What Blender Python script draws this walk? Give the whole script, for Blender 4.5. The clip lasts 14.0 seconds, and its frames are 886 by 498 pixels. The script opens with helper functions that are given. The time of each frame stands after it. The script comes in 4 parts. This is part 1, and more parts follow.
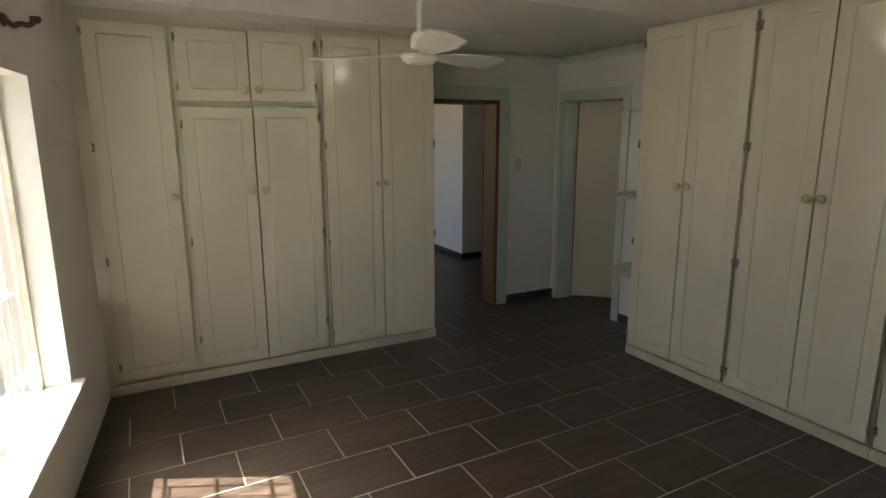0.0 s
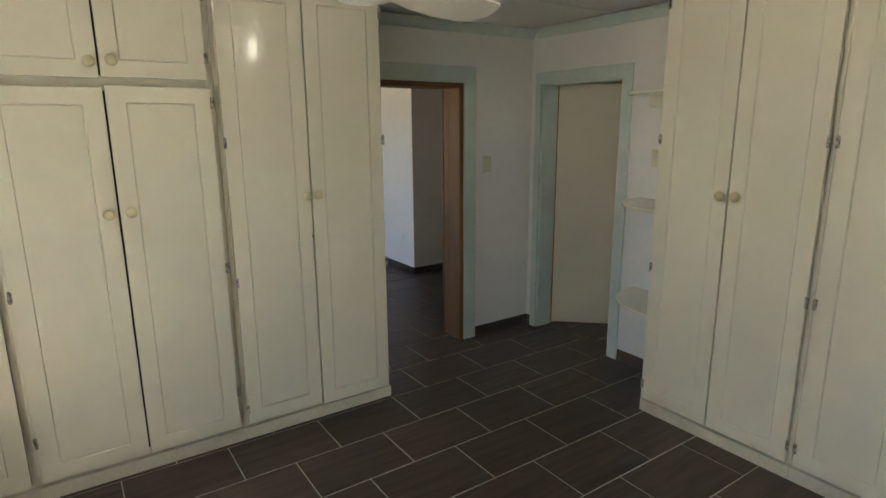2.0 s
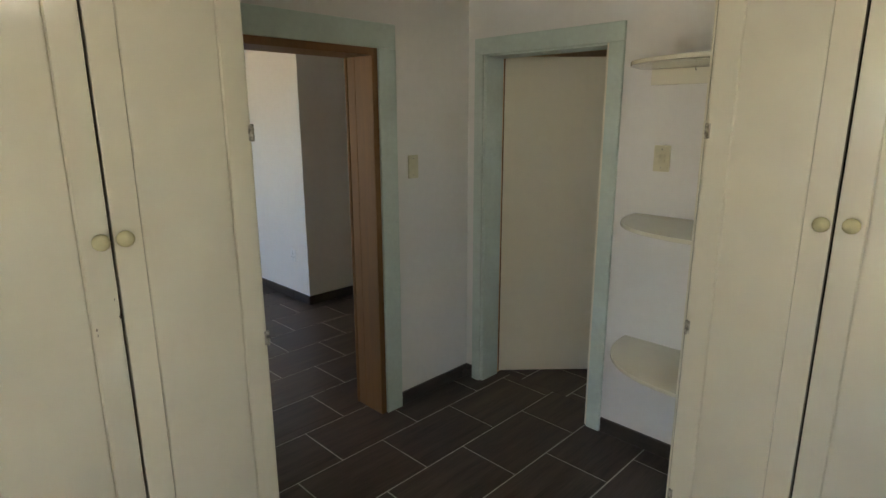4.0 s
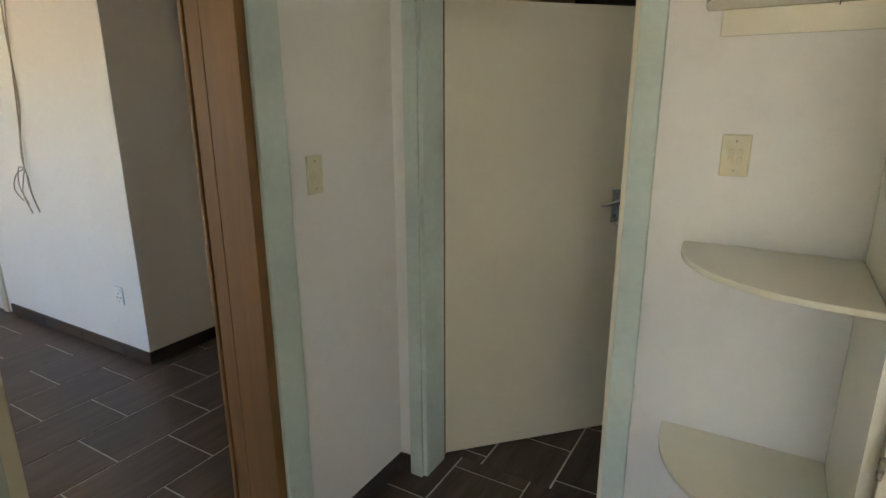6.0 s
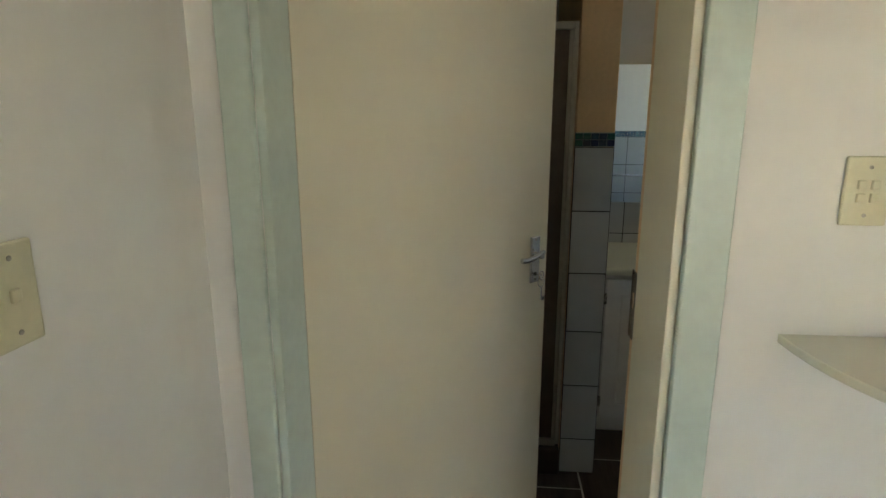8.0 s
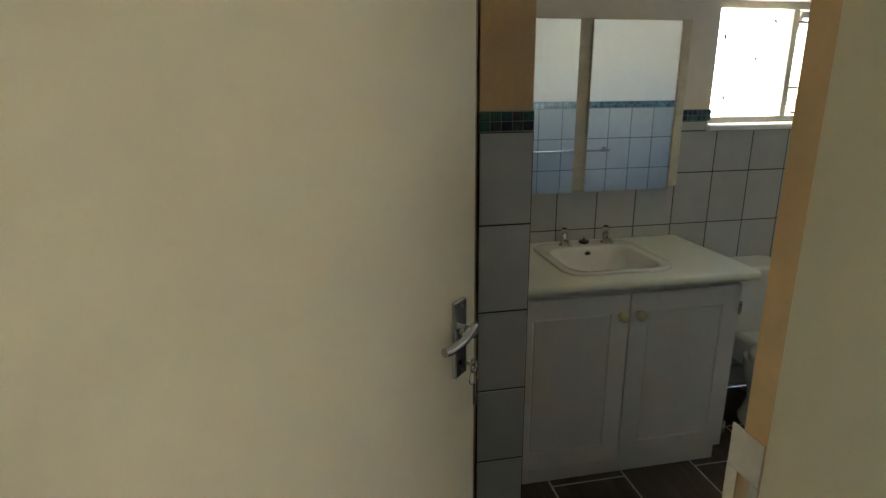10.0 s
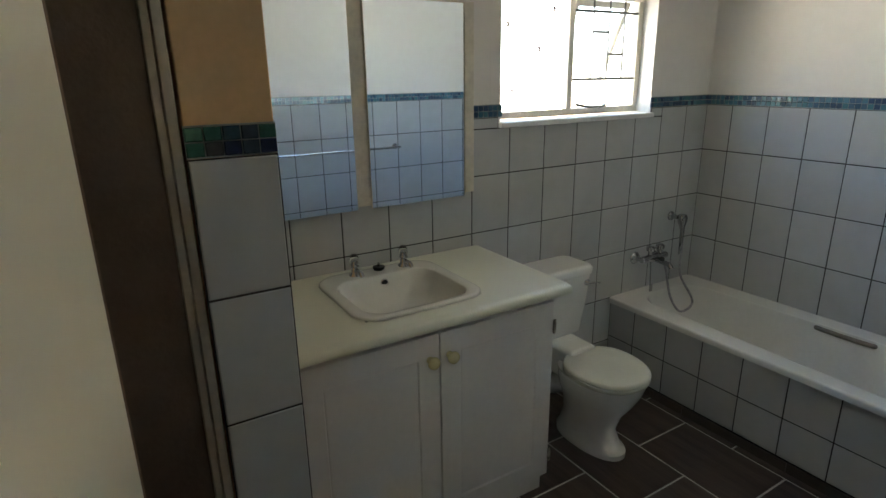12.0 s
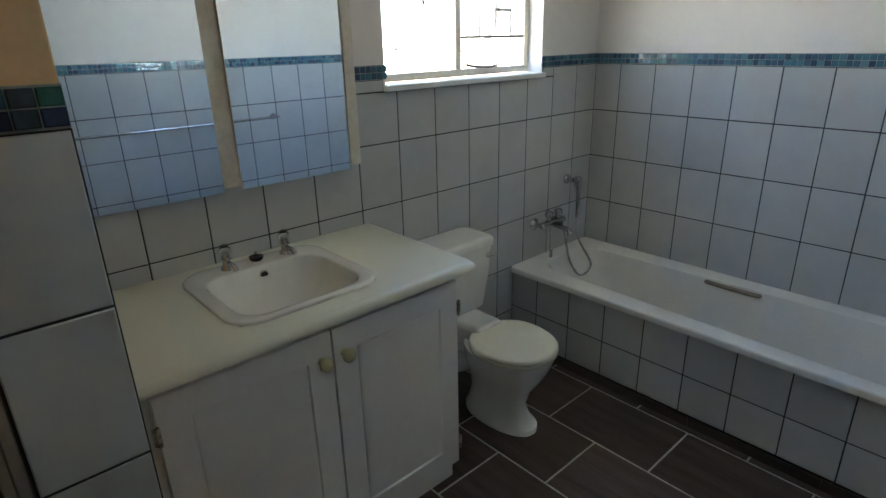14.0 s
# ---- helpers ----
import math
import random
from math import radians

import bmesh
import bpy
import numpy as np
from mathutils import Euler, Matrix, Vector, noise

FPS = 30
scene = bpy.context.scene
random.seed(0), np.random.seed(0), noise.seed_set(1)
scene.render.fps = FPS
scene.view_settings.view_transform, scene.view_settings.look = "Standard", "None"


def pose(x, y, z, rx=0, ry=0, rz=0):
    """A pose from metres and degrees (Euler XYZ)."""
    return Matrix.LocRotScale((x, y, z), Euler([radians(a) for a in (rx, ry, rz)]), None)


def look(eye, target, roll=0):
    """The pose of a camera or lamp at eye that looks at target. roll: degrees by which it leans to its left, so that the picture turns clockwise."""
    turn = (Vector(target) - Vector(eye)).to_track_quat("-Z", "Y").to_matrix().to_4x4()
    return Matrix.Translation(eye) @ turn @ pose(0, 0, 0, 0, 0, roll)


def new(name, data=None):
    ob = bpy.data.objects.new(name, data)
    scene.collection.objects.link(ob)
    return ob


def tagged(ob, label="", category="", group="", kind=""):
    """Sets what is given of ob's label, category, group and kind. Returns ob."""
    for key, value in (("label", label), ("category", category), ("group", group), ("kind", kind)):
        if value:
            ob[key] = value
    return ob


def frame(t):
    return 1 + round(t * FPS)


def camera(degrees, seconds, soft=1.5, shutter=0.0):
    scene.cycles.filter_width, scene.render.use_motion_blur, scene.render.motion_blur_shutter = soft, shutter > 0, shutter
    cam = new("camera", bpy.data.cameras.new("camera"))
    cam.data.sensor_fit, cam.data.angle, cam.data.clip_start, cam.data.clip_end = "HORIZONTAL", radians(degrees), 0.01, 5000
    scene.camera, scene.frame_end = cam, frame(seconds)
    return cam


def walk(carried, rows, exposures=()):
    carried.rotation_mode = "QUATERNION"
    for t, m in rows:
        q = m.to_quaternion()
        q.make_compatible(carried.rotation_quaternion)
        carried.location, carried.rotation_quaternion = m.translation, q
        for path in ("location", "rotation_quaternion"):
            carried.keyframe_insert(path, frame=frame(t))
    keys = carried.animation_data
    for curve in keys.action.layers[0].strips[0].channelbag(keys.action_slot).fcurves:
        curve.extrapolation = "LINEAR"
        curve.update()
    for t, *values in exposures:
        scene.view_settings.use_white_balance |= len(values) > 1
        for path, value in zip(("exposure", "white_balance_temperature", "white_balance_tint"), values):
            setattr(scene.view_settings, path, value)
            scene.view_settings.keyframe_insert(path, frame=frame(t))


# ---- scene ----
cam = camera(76.3, 14.0)
PATH = [
    (0, (-0.06, -0.109, 1.68), (0.866, 1.617, 1.278), -0.1),
    (0.5, (0.071, 0.132, 1.703), (1.016, 1.844, 1.286), -0.1),
    (1, (0.167, 0.388, 1.699), (1.137, 2.087, 1.282), -0.2),
    (1.5, (0.277, 0.678, 1.697), (1.303, 2.343, 1.279), -0.3),
    (2, (0.437, 0.973, 1.68), (1.536, 2.588, 1.251), -0.4),
    (2.5, (0.607, 1.263, 1.681), (1.748, 2.845, 1.241), -0.4),
    (3, (0.754, 1.563, 1.67), (1.958, 3.097, 1.225), -0.3),
    (5.5, (1.683, 2.897, 1.637), (3.297, 3.967, 1.133), -0.1),
    (6, (1.833, 3.135, 1.629), (3.498, 4.11, 1.105), -0.2),
    (6.5, (1.98, 3.342, 1.637), (3.745, 4.115, 1.103), -0.2),
    (7, (2.197, 3.58, 1.595), (4.064, 4.102, 1.106), 0.2),
    (9.5, (3.254, 3.943, 1.576), (5.179, 3.767, 1.062), -0.7),
    (10, (3.465, 3.946, 1.588), (5.354, 3.575, 1.045), -0.5),
    (10.5, (3.598, 3.937, 1.581), (5.416, 3.316, 1.024), -0.4),
    (11, (3.725, 3.855, 1.584), (5.480, 3.084, 1.013), -0.7),
    (11.5, (3.841, 3.753, 1.597), (5.533, 2.856, 1.021), -0.8),
    (12, (3.922, 3.676, 1.606), (5.558, 2.685, 1.021), -0.9),
    (12.5, (4.002, 3.610, 1.628), (5.564, 2.510, 1.036), -1.0),
    (13, (4.042, 3.556, 1.616), (5.547, 2.382, 1.019), -1.4),
    (13.5, (4.073, 3.544, 1.597), (5.523, 2.319, 0.967), -1.2),
    (14, (4.081, 3.535, 1.575), (5.477, 2.283, 0.879), -1.3),
]
walk(cam, [(r[0], look(*r[1:])) for r in PATH], [(0, 2.5, 6900, 8), (0.6, 2.85, 6800, 8), (1.0, 3.1, 6700, 7), (2.0, 3.3, 6600, 6), (3, 3.35, 6700, 6), (5.5, 3.82, 6900, 7), (7.0, 4.12, 6900, 5), (9.5, 4.3, 7200, 4), (10, 4.3, 7250, 4), (10.5, 4.1, 7250, 4), (11, 4.25, 7100, 5), (11.5, 4.5, 6850, 6), (12.5, 4.7, 6700, 7), (13, 4.68, 6450, 7), (14, 4.78, 6200, 7)])

# ---- world, sun and window light ----
SUN_AZ = math.atan2(-0.44, 0.90)          # heading in which the sunlight travels
SUN_EL = radians(58)
world = bpy.data.worlds.new("sky")
scene.world = world
world.use_nodes = True
wn = world.node_tree.nodes
sky = wn.new("ShaderNodeTexSky")
sky.sky_type = "NISHITA"
sky.sun_disc = False
sky.dust_density, sky.ozone_density = 0.3, 3.0
sky.sun_elevation = SUN_EL
sky.sun_rotation = math.pi / 2 - (SUN_AZ + math.pi)
world.node_tree.links.new(sky.outputs[0], wn["Background"].inputs[0])
wn["Background"].inputs[1].default_value = 0.085


def sun_lamp():
    d = bpy.data.lights.new("sun", "SUN")
    d.energy, d.angle, d.color = 5.0, radians(0.5), (1.0, 0.95, 0.86)
    ob = new("sun", d)
    way = Vector((math.cos(SUN_AZ) * math.cos(SUN_EL), math.sin(SUN_AZ) * math.cos(SUN_EL), -math.sin(SUN_EL)))
    ob.matrix_world = look(Vector((0, 0, 8)), Vector((0, 0, 8)) + way)


sun_lamp()


def window_light(name, energy, colour, size, eye, target, spread=math.pi):
    """Daylight entering at the small bathroom window."""
    d = bpy.data.lights.new(name, "AREA")
    d.shape, d.size, d.size_y = "RECTANGLE", *size
    d.energy, d.color, d.spread = energy, colour, spread
    ob = new(name, d)
    ob.matrix_world = look(Vector(eye), Vector(target))


# warm light thrown up by the sunlit yard, blue light falling from the sky
window_light("yard_light", 1.1, (1.0, 0.93, 0.80), (1.0, 0.5), (6.47, 1.717, 1.37), (5.47, 1.717, 1.90))
window_light("sky_light", 0.09, (0.38, 0.58, 1.0), (0.85, 0.5), (6.07, 1.717, 1.72), (4.0, 1.30, 1.15), radians(125))


# ---- materials ----
def mat(name, base, rough=0.5, metal=0.0, vary=0.08, scale=6.0, bump=0.05, fine=60.0, stretch=(1, 1, 1), island="", rnd=0.0, coat=0.0, dark=None):
    """A plain surface with stains at one scale, grain and relief at another."""
    m = bpy.data.materials.new(name)
    m.use_nodes = True
    nt = m.node_tree
    n, l = nt.nodes, nt.links
    p = n["Principled BSDF"]
    p.inputs["Roughness"].default_value = rough
    p.inputs["Metallic"].default_value = metal
    p.inputs["Coat Weight"].default_value = coat
    p.inputs["Coat Roughness"].default_value = 0.12
    geo = n.new("ShaderNodeNewGeometry")
    mp = n.new("ShaderNodeMapping")
    mp.inputs["Scale"].default_value = stretch
    l.new(geo.outputs["Position"], mp.inputs["Vector"])
    vec = mp.outputs[0]
    info = None
    if rnd or island:
        info = n.new("ShaderNodeObjectInfo")
        rsock = geo.outputs["Random Per Island"] if island == "island" else info.outputs["Random"]
        add = n.new("ShaderNodeVectorMath")
        add.operation = "MULTIPLY_ADD"
        add.inputs[0].default_value = (37.0, 19.0, 53.0)
        comb = n.new("ShaderNodeCombineXYZ")
        for k in range(3):
            l.new(rsock, comb.inputs[k])
        l.new(comb.outputs[0], add.inputs[1])
        l.new(vec, add.inputs[2])
        vec = add.outputs[0]
    big = n.new("ShaderNodeTexNoise")
    big.inputs["Scale"].default_value = scale
    big.inputs["Detail"].default_value = 5
    l.new(vec, big.inputs["Vector"])
    small = n.new("ShaderNodeTexNoise")
    small.inputs["Scale"].default_value = fine
    small.inputs["Detail"].default_value = 4
    l.new(vec, small.inputs["Vector"])
    ramp = n.new("ShaderNodeValToRGB")
    lo = dark or tuple(c * (1 - 1.6 * vary) for c in base)
    hi = tuple(min(1, c * (1 + 0.8 * vary)) for c in base)
    ramp.color_ramp.elements[0].position, ramp.color_ramp.elements[1].position = 0.33, 0.67
    ramp.color_ramp.elements[0].color, ramp.color_ramp.elements[1].color = (*lo, 1), (*hi, 1)
    mixv = n.new("ShaderNodeMath")
    mixv.operation = "MULTIPLY_ADD"
    mixv.inputs[1].default_value = 0.35
    l.new(small.outputs[0], mixv.inputs[0])
    half = n.new("ShaderNodeMath")
    half.operation = "MULTIPLY"
    half.inputs[1].default_value = 0.65
    l.new(big.outputs[0], half.inputs[0])
    l.new(half.outputs[0], mixv.inputs[2])
    l.new(mixv.outputs[0], ramp.inputs[0])
    col = ramp.outputs[0]
    if rnd:
        hsv = n.new("ShaderNodeHueSaturation")
        val = n.new("ShaderNodeMath")
        val.operation = "MULTIPLY_ADD"
        val.inputs[1].default_value, val.inputs[2].default_value = 2 * rnd, 1 - rnd
        l.new(geo.outputs["Random Per Island"] if island == "island" else info.outputs["Random"], val.inputs[0])
        l.new(val.outputs[0], hsv.inputs["Value"])
        l.new(col, hsv.inputs["Color"])
        col = hsv.outputs[0]
    l.new(col, p.inputs["Base Color"])
    rr = n.new("ShaderNodeMath")
    rr.operation = "MULTIPLY_ADD"
    rr.inputs[1].default_value, rr.inputs[2].default_value = 0.25 * rough, 0.88 * rough
    l.new(big.outputs[0], rr.inputs[0])
    l.new(rr.outputs[0], p.inputs["Roughness"])
    if bump:
        b = n.new("ShaderNodeBump")
        b.inputs["Strength"].default_value = bump
        b.inputs["Distance"].default_value = 0.01
        l.new(mixv.outputs[0], b.inputs["Height"])
        l.new(b.outputs[0], p.inputs["Normal"])
    return m


def mosaic_mat(name, colours):
    m = bpy.data.materials.new(name)
    m.use_nodes = True
    n, l = m.node_tree.nodes, m.node_tree.links
    geo = n.new("ShaderNodeNewGeometry")
    ramp = n.new("ShaderNodeValToRGB")
    ramp.color_ramp.interpolation = "CONSTANT"
    ramp.color_ramp.elements.remove(ramp.color_ramp.elements[1])
    ramp.color_ramp.elements[0].color = (*colours[0], 1)
    for i, c in enumerate(colours[1:], 1):
        ramp.color_ramp.elements.new(i / len(colours)).color = (*c, 1)
    l.new(geo.outputs["Random Per Island"], ramp.inputs[0])
    l.new(ramp.outputs[0], n["Principled BSDF"].inputs["Base Color"])
    n["Principled BSDF"].inputs["Roughness"].default_value = 0.12
    return m


def glass_mat(name, tint, rough=0.0):
    m = bpy.data.materials.new(name)
    m.use_nodes = True
    p = m.node_tree.nodes["Principled BSDF"]
    p.inputs["Base Color"].default_value = (*tint, 1)
    p.inputs["Transmission Weight"].default_value = 1.0
    p.inputs["Roughness"].default_value = rough
    p.inputs["IOR"].default_value = 1.45
    return m


def glow_mat(name, colour, strength):
    m = bpy.data.materials.new(name)
    m.use_nodes = True
    p = m.node_tree.nodes["Principled BSDF"]
    p.inputs["Base Color"].default_value = (*colour, 1)
    p.inputs["Emission Color"].default_value = (*colour, 1)
    p.inputs["Emission Strength"].default_value = strength
    return m


M = {
    "wall": mat("white_wall_paint", (0.74, 0.72, 0.68), 0.55, vary=0.03, scale=1.3, bump=0.07, fine=24),
    "ceiling": mat("ceiling_board_paint", (0.72, 0.71, 0.68), 0.6, vary=0.05, scale=1.2, bump=0.05),
    "cream": mat("cream_wardrobe_enamel", (0.75, 0.715, 0.575), 0.20, vary=0.03, scale=1.4, bump=0.025, fine=9, coat=0.6),
    "cream_dark": mat("dusty_cream_enamel", (0.62, 0.58, 0.46), 0.4, vary=0.12, scale=5, bump=0.1),
    "knob": mat("cream_knob_enamel", (0.64, 0.60, 0.36), 0.25, vary=0.06, scale=30, bump=0.0),
    # near-black is shade put into the colour, seen through the wardrobe door gaps
    "gap": mat("cabinet_gap_shade", (0.014, 0.012, 0.009), 0.9, vary=0.2),
    "mint": mat("mint_green_frame_paint", (0.53, 0.61, 0.545), 0.35, vary=0.07, scale=4, bump=0.1, fine=40),
    "leaf": mat("cream_door_paint", (0.72, 0.67, 0.53), 0.38, vary=0.022, scale=1.3, bump=0.02, fine=24),
    "peach": mat("peach_wall_paint", (0.72, 0.49, 0.27), 0.45, vary=0.08, scale=3, bump=0.08),
    "floor_tile": mat("brown_wood_look_tile", (0.075, 0.052, 0.040), 0.38, vary=0.38, scale=2.6, bump=0.06, fine=16, stretch=(0.7, 9, 9), rnd=0.16),
    "grout": mat("grey_floor_grout", (0.56, 0.53, 0.49), 0.85, vary=0.15, scale=12, bump=0.2),
    "skirt": mat("brown_tile_skirting", (0.065, 0.048, 0.038), 0.4, vary=0.3, scale=3, bump=0.05, stretch=(1, 1, 6), rnd=0.12),
    "wall_tile": mat("pale_glazed_wall_tile", (0.51, 0.53, 0.525), 0.12, vary=0.05, scale=4, bump=0.03, fine=14, rnd=0.04),
    "wall_grout": mat("dark_tile_grout", (0.028, 0.025, 0.026), 0.85, vary=0.2, scale=20, bump=0.1),
    "mosaic": mosaic_mat("blue_glass_mosaic", [(0.05, 0.11, 0.17), (0.07, 0.17, 0.24), (0.05, 0.09, 0.15), (0.11, 0.24, 0.31), (0.06, 0.13, 0.21), (0.08, 0.15, 0.22), (0.08, 0.20, 0.24)]),
    "timber": mat("varnished_brown_timber", (0.195, 0.094, 0.026), 0.6, vary=0.11, scale=3, bump=0.05, fine=12, stretch=(14, 14, 0.8)),
    "edge_wood": mat("raw_door_edge_timber", (0.19, 0.105, 0.045), 0.6, vary=0.3, scale=5, stretch=(10, 10, 0.7)),
    "chrome": mat("worn_chrome", (0.72, 0.72, 0.74), 0.14, 1.0, vary=0.08, scale=20, bump=0.01),
    # brown shade and dark reflections of the handle put into the chrome colour
    "dark_chrome": mat("darkened_grab_handle_chrome", (0.24, 0.22, 0.19), 0.34, 1.0, vary=0.15, scale=25, bump=0.02),
    "mixer_chrome": mat("polished_mixer_chrome", (0.50, 0.50, 0.52), 0.07, 1.0, vary=0.1, scale=30, bump=0.0),
    "nickel": mat("tarnished_hinge_metal", (0.42, 0.39, 0.33), 0.45, 0.6, vary=0.5, scale=60, bump=0.05),
    "alu": mat("bronze_aluminium_frame", (0.47, 0.42, 0.35), 0.4, 0.35, vary=0.1, scale=8, bump=0.02),
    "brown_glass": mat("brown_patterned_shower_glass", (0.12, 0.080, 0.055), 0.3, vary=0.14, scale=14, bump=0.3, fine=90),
    "hose": mat("dull_ribbed_chrome", (0.42, 0.42, 0.44), 0.3, 1.0, vary=0.2, scale=90, bump=0.05),
    # dark copy of the bar paint, with backlit shade put into its colour
    "shade_bar": mat("backlit_burglar_bar", (0.12, 0.11, 0.10), 0.5, vary=0.2, scale=30, bump=0.05),
    "black": mat("black_plastic", (0.015, 0.015, 0.015), 0.4, vary=0.2, bump=0.0),
    "plate": mat("ivory_switch_plastic", (0.62, 0.58, 0.40), 0.35, vary=0.06, scale=20, bump=0.0),
    "socket": mat("white_socket_plastic", (0.72, 0.72, 0.70), 0.35, vary=0.04, bump=0.0),
    "fan": mat("white_fan_enamel", (0.76, 0.74, 0.66), 0.3, vary=0.05, scale=8, bump=0.0),
    "ceramic": mat("white_glazed_ceramic", (0.76, 0.77, 0.73), 0.08, vary=0.03, scale=5, bump=0.0),
    "bath": mat("white_bath_enamel", (0.76, 0.76, 0.72), 0.15, vary=0.04, scale=4, bump=0.01),
    "seat": mat("ivory_seat_plastic", (0.70, 0.70, 0.60), 0.2, vary=0.03, bump=0.0),
    "counter": mat("pale_worktop_laminate", (0.71, 0.73, 0.62), 0.3, vary=0.004, scale=40, bump=0.0),
    "vanity": mat("white_vanity_foil", (0.70, 0.69, 0.66), 0.3, vary=0.04, scale=3, bump=0.02),
    "sill": mat("white_sill_paint", (0.78, 0.78, 0.77), 0.4, vary=0.06, scale=8, bump=0.05),
    "steel": mat("cream_steel_window_paint", (0.66, 0.62, 0.52), 0.4, vary=0.12, scale=12, bump=0.08),
    "bars": mat("white_burglar_bar_paint", (0.66, 0.62, 0.56), 0.4, vary=0.15, scale=20, bump=0.05),
    "dark_wood": mat("dark_turned_wood", (0.07, 0.04, 0.025), 0.35, vary=0.3, scale=10, bump=0.04),
    "wire": mat("grey_cable_sheath", (0.30, 0.26, 0.20), 0.5, vary=0.1, bump=0.0),
    "glass": glass_mat("window_glass", (0.97, 0.98, 0.98)),
    "acrylic": glass_mat("clear_acrylic_tap_head", (0.90, 0.92, 0.92), 0.08),
    "ground": mat("pale_dry_ground", (0.44, 0.34, 0.22), 0.9, vary=0.25, scale=1.2, bump=0.3, fine=18),
    "bounce_slab": mat("pale_bounce_slab", (0.62, 0.57, 0.48), 0.85, vary=0.15, scale=1.5, bump=0.2, fine=20),
    "outwall": mat("pale_boundary_wall_render", (0.62, 0.53, 0.47), 0.8, vary=0.12, scale=2, bump=0.2),
    "bulb": glow_mat("lit_bulb_glass", (1.0, 0.93, 0.80), 10.0),
}
mm = bpy.data.materials.new("skylight_tinted_mirror")
mm.use_nodes = True
# blue tint puts the skylight on the reflected tiles into the mirror colour
mm.node_tree.nodes["Principled BSDF"].inputs["Base Color"].default_value = (0.77, 0.86, 0.94, 1)
mm.node_tree.nodes["Principled BSDF"].inputs["Metallic"].default_value = 1.0
mm.node_tree.nodes["Principled BSDF"].inputs["Roughness"].default_value = 0.015
M["mirror"] = mm


# ---- mesh helpers ----
def box(x0, x1, y0, y1, z0, z1, bevel=0.0, segs=2, into=None):
    bm = into or bmesh.new()
    r = bmesh.ops.create_cube(bm, size=1.0)
    for v in r["verts"]:
        v.co = Vector(((x0 + x1) / 2 + v.co.x * (x1 - x0), (y0 + y1) / 2 + v.co.y * (y1 - y0), (z0 + z1) / 2 + v.co.z * (z1 - z0)))
    if bevel:
        edges = list({e for v in r["verts"] for e in v.link_edges})
        bmesh.ops.bevel(bm, geom=edges, offset=bevel, segments=segs, profile=0.5, affect="EDGES")
    return bm


def ring(cx, cy, z, rx, ry, n=40, p=2.0):
    pts = []
    for i in range(n):
        a = 2 * math.pi * i / n
        c, s = math.cos(a), math.sin(a)
        pts.append(Vector((cx + rx * math.copysign(abs(c) ** (2 / p), c), cy + ry * math.copysign(abs(s) ** (2 / p), s), z)))
    return pts


def loft(rings, cap0=True, cap1=True, closed=False, into=None):
    bm = into or bmesh.new()
    rows = [[bm.verts.new(p) for p in r] for r in rings]
    n = len(rows[0])
    pairs = list(zip(rows, rows[1:])) + ([(rows[-1], rows[0])] if closed else [])
    for a, b in pairs:
        for i in range(n):
            bm.faces.new((a[i], a[(i + 1) % n], b[(i + 1) % n], b[i]))
    if cap0 and not closed:
        bm.faces.new(rows[0][::-1])
    if cap1 and not closed:
        bm.faces.new(rows[-1])
    bmesh.ops.recalc_face_normals(bm, faces=bm.faces)
    return bm


def lathe(profile, n=20, axis="z", into=None, at=(0, 0, 0)):
    """profile: (radius, height) pairs; turned about an axis through at."""
    rings = [ring(0, 0, h, max(r, 1e-4), max(r, 1e-4), n) for r, h in profile]
    turn = {"z": Matrix.Identity(3), "x": Matrix.Rotation(math.pi / 2, 3, "Y"), "-x": Matrix.Rotation(-math.pi / 2, 3, "Y"), "-y": Matrix.Rotation(math.pi / 2, 3, "X"), "y": Matrix.Rotation(-math.pi / 2, 3, "X")}[axis]
    return loft([[turn @ p + Vector(at) for p in r] for r in rings], into=into)


def tube(points, radius, n=8, into=None):
    pts = [Vector(p) for p in points]
    rings = []
    for i, p in enumerate(pts):
        d = (pts[min(i + 1, len(pts) - 1)] - pts[max(i - 1, 0)]).normalized()
        side = d.cross(Vector((0.13, 0.31, 0.94)))
        if side.length < 0.05:
            side = d.cross(Vector((1, 0, 0)))
        side.normalize()
        up = side.cross(d)
        rings.append([p + radius * (math.cos(2 * math.pi * k / n) * side + math.sin(2 * math.pi * k / n) * up) for k in range(n)])
    return loft(rings, into=into)


def smooth_path(points, n=8):
    """Catmull-Rom through the points."""
    p = [Vector(q) for q in points]
    p = [2 * p[0] - p[1]] + p + [2 * p[-1] - p[-2]]
    out = []
    for i in range(1, len(p) - 2):
        for k in range(n):
            t = k / n
            out.append(0.5 * (2 * p[i] + (p[i + 1] - p[i - 1]) * t + (2 * p[i - 1] - 5 * p[i] + 4 * p[i + 1] - p[i + 2]) * t * t + (3 * p[i] - p[i - 1] - 3 * p[i + 1] + p[i + 2]) * t ** 3))
    return out + [p[-2]]


def weigh_normals(me, limit=0.62):
    """Smooth shading with normals weighted by face area, so that flat faces stay flat beside their eased edges."""
    for f in me.polygons:
        f.use_smooth = True
    norm = [f.normal.copy() for f in me.polygons]
    area = [f.area for f in me.polygons]
    at = [[] for _ in me.vertices]
    for f in me.polygons:
        for v in f.vertices:
            at[v].append(f.index)
    out = []
    for f in me.polygons:
        n0 = norm[f.index]
        for v in f.vertices:
            s = Vector((0, 0, 0))
            for g in at[v]:
                if norm[g].dot(n0) > limit:
                    s += norm[g] * area[g]
            out.append(s.normalized() if s.length > 0 else n0)
    me.normals_split_custom_set(out)


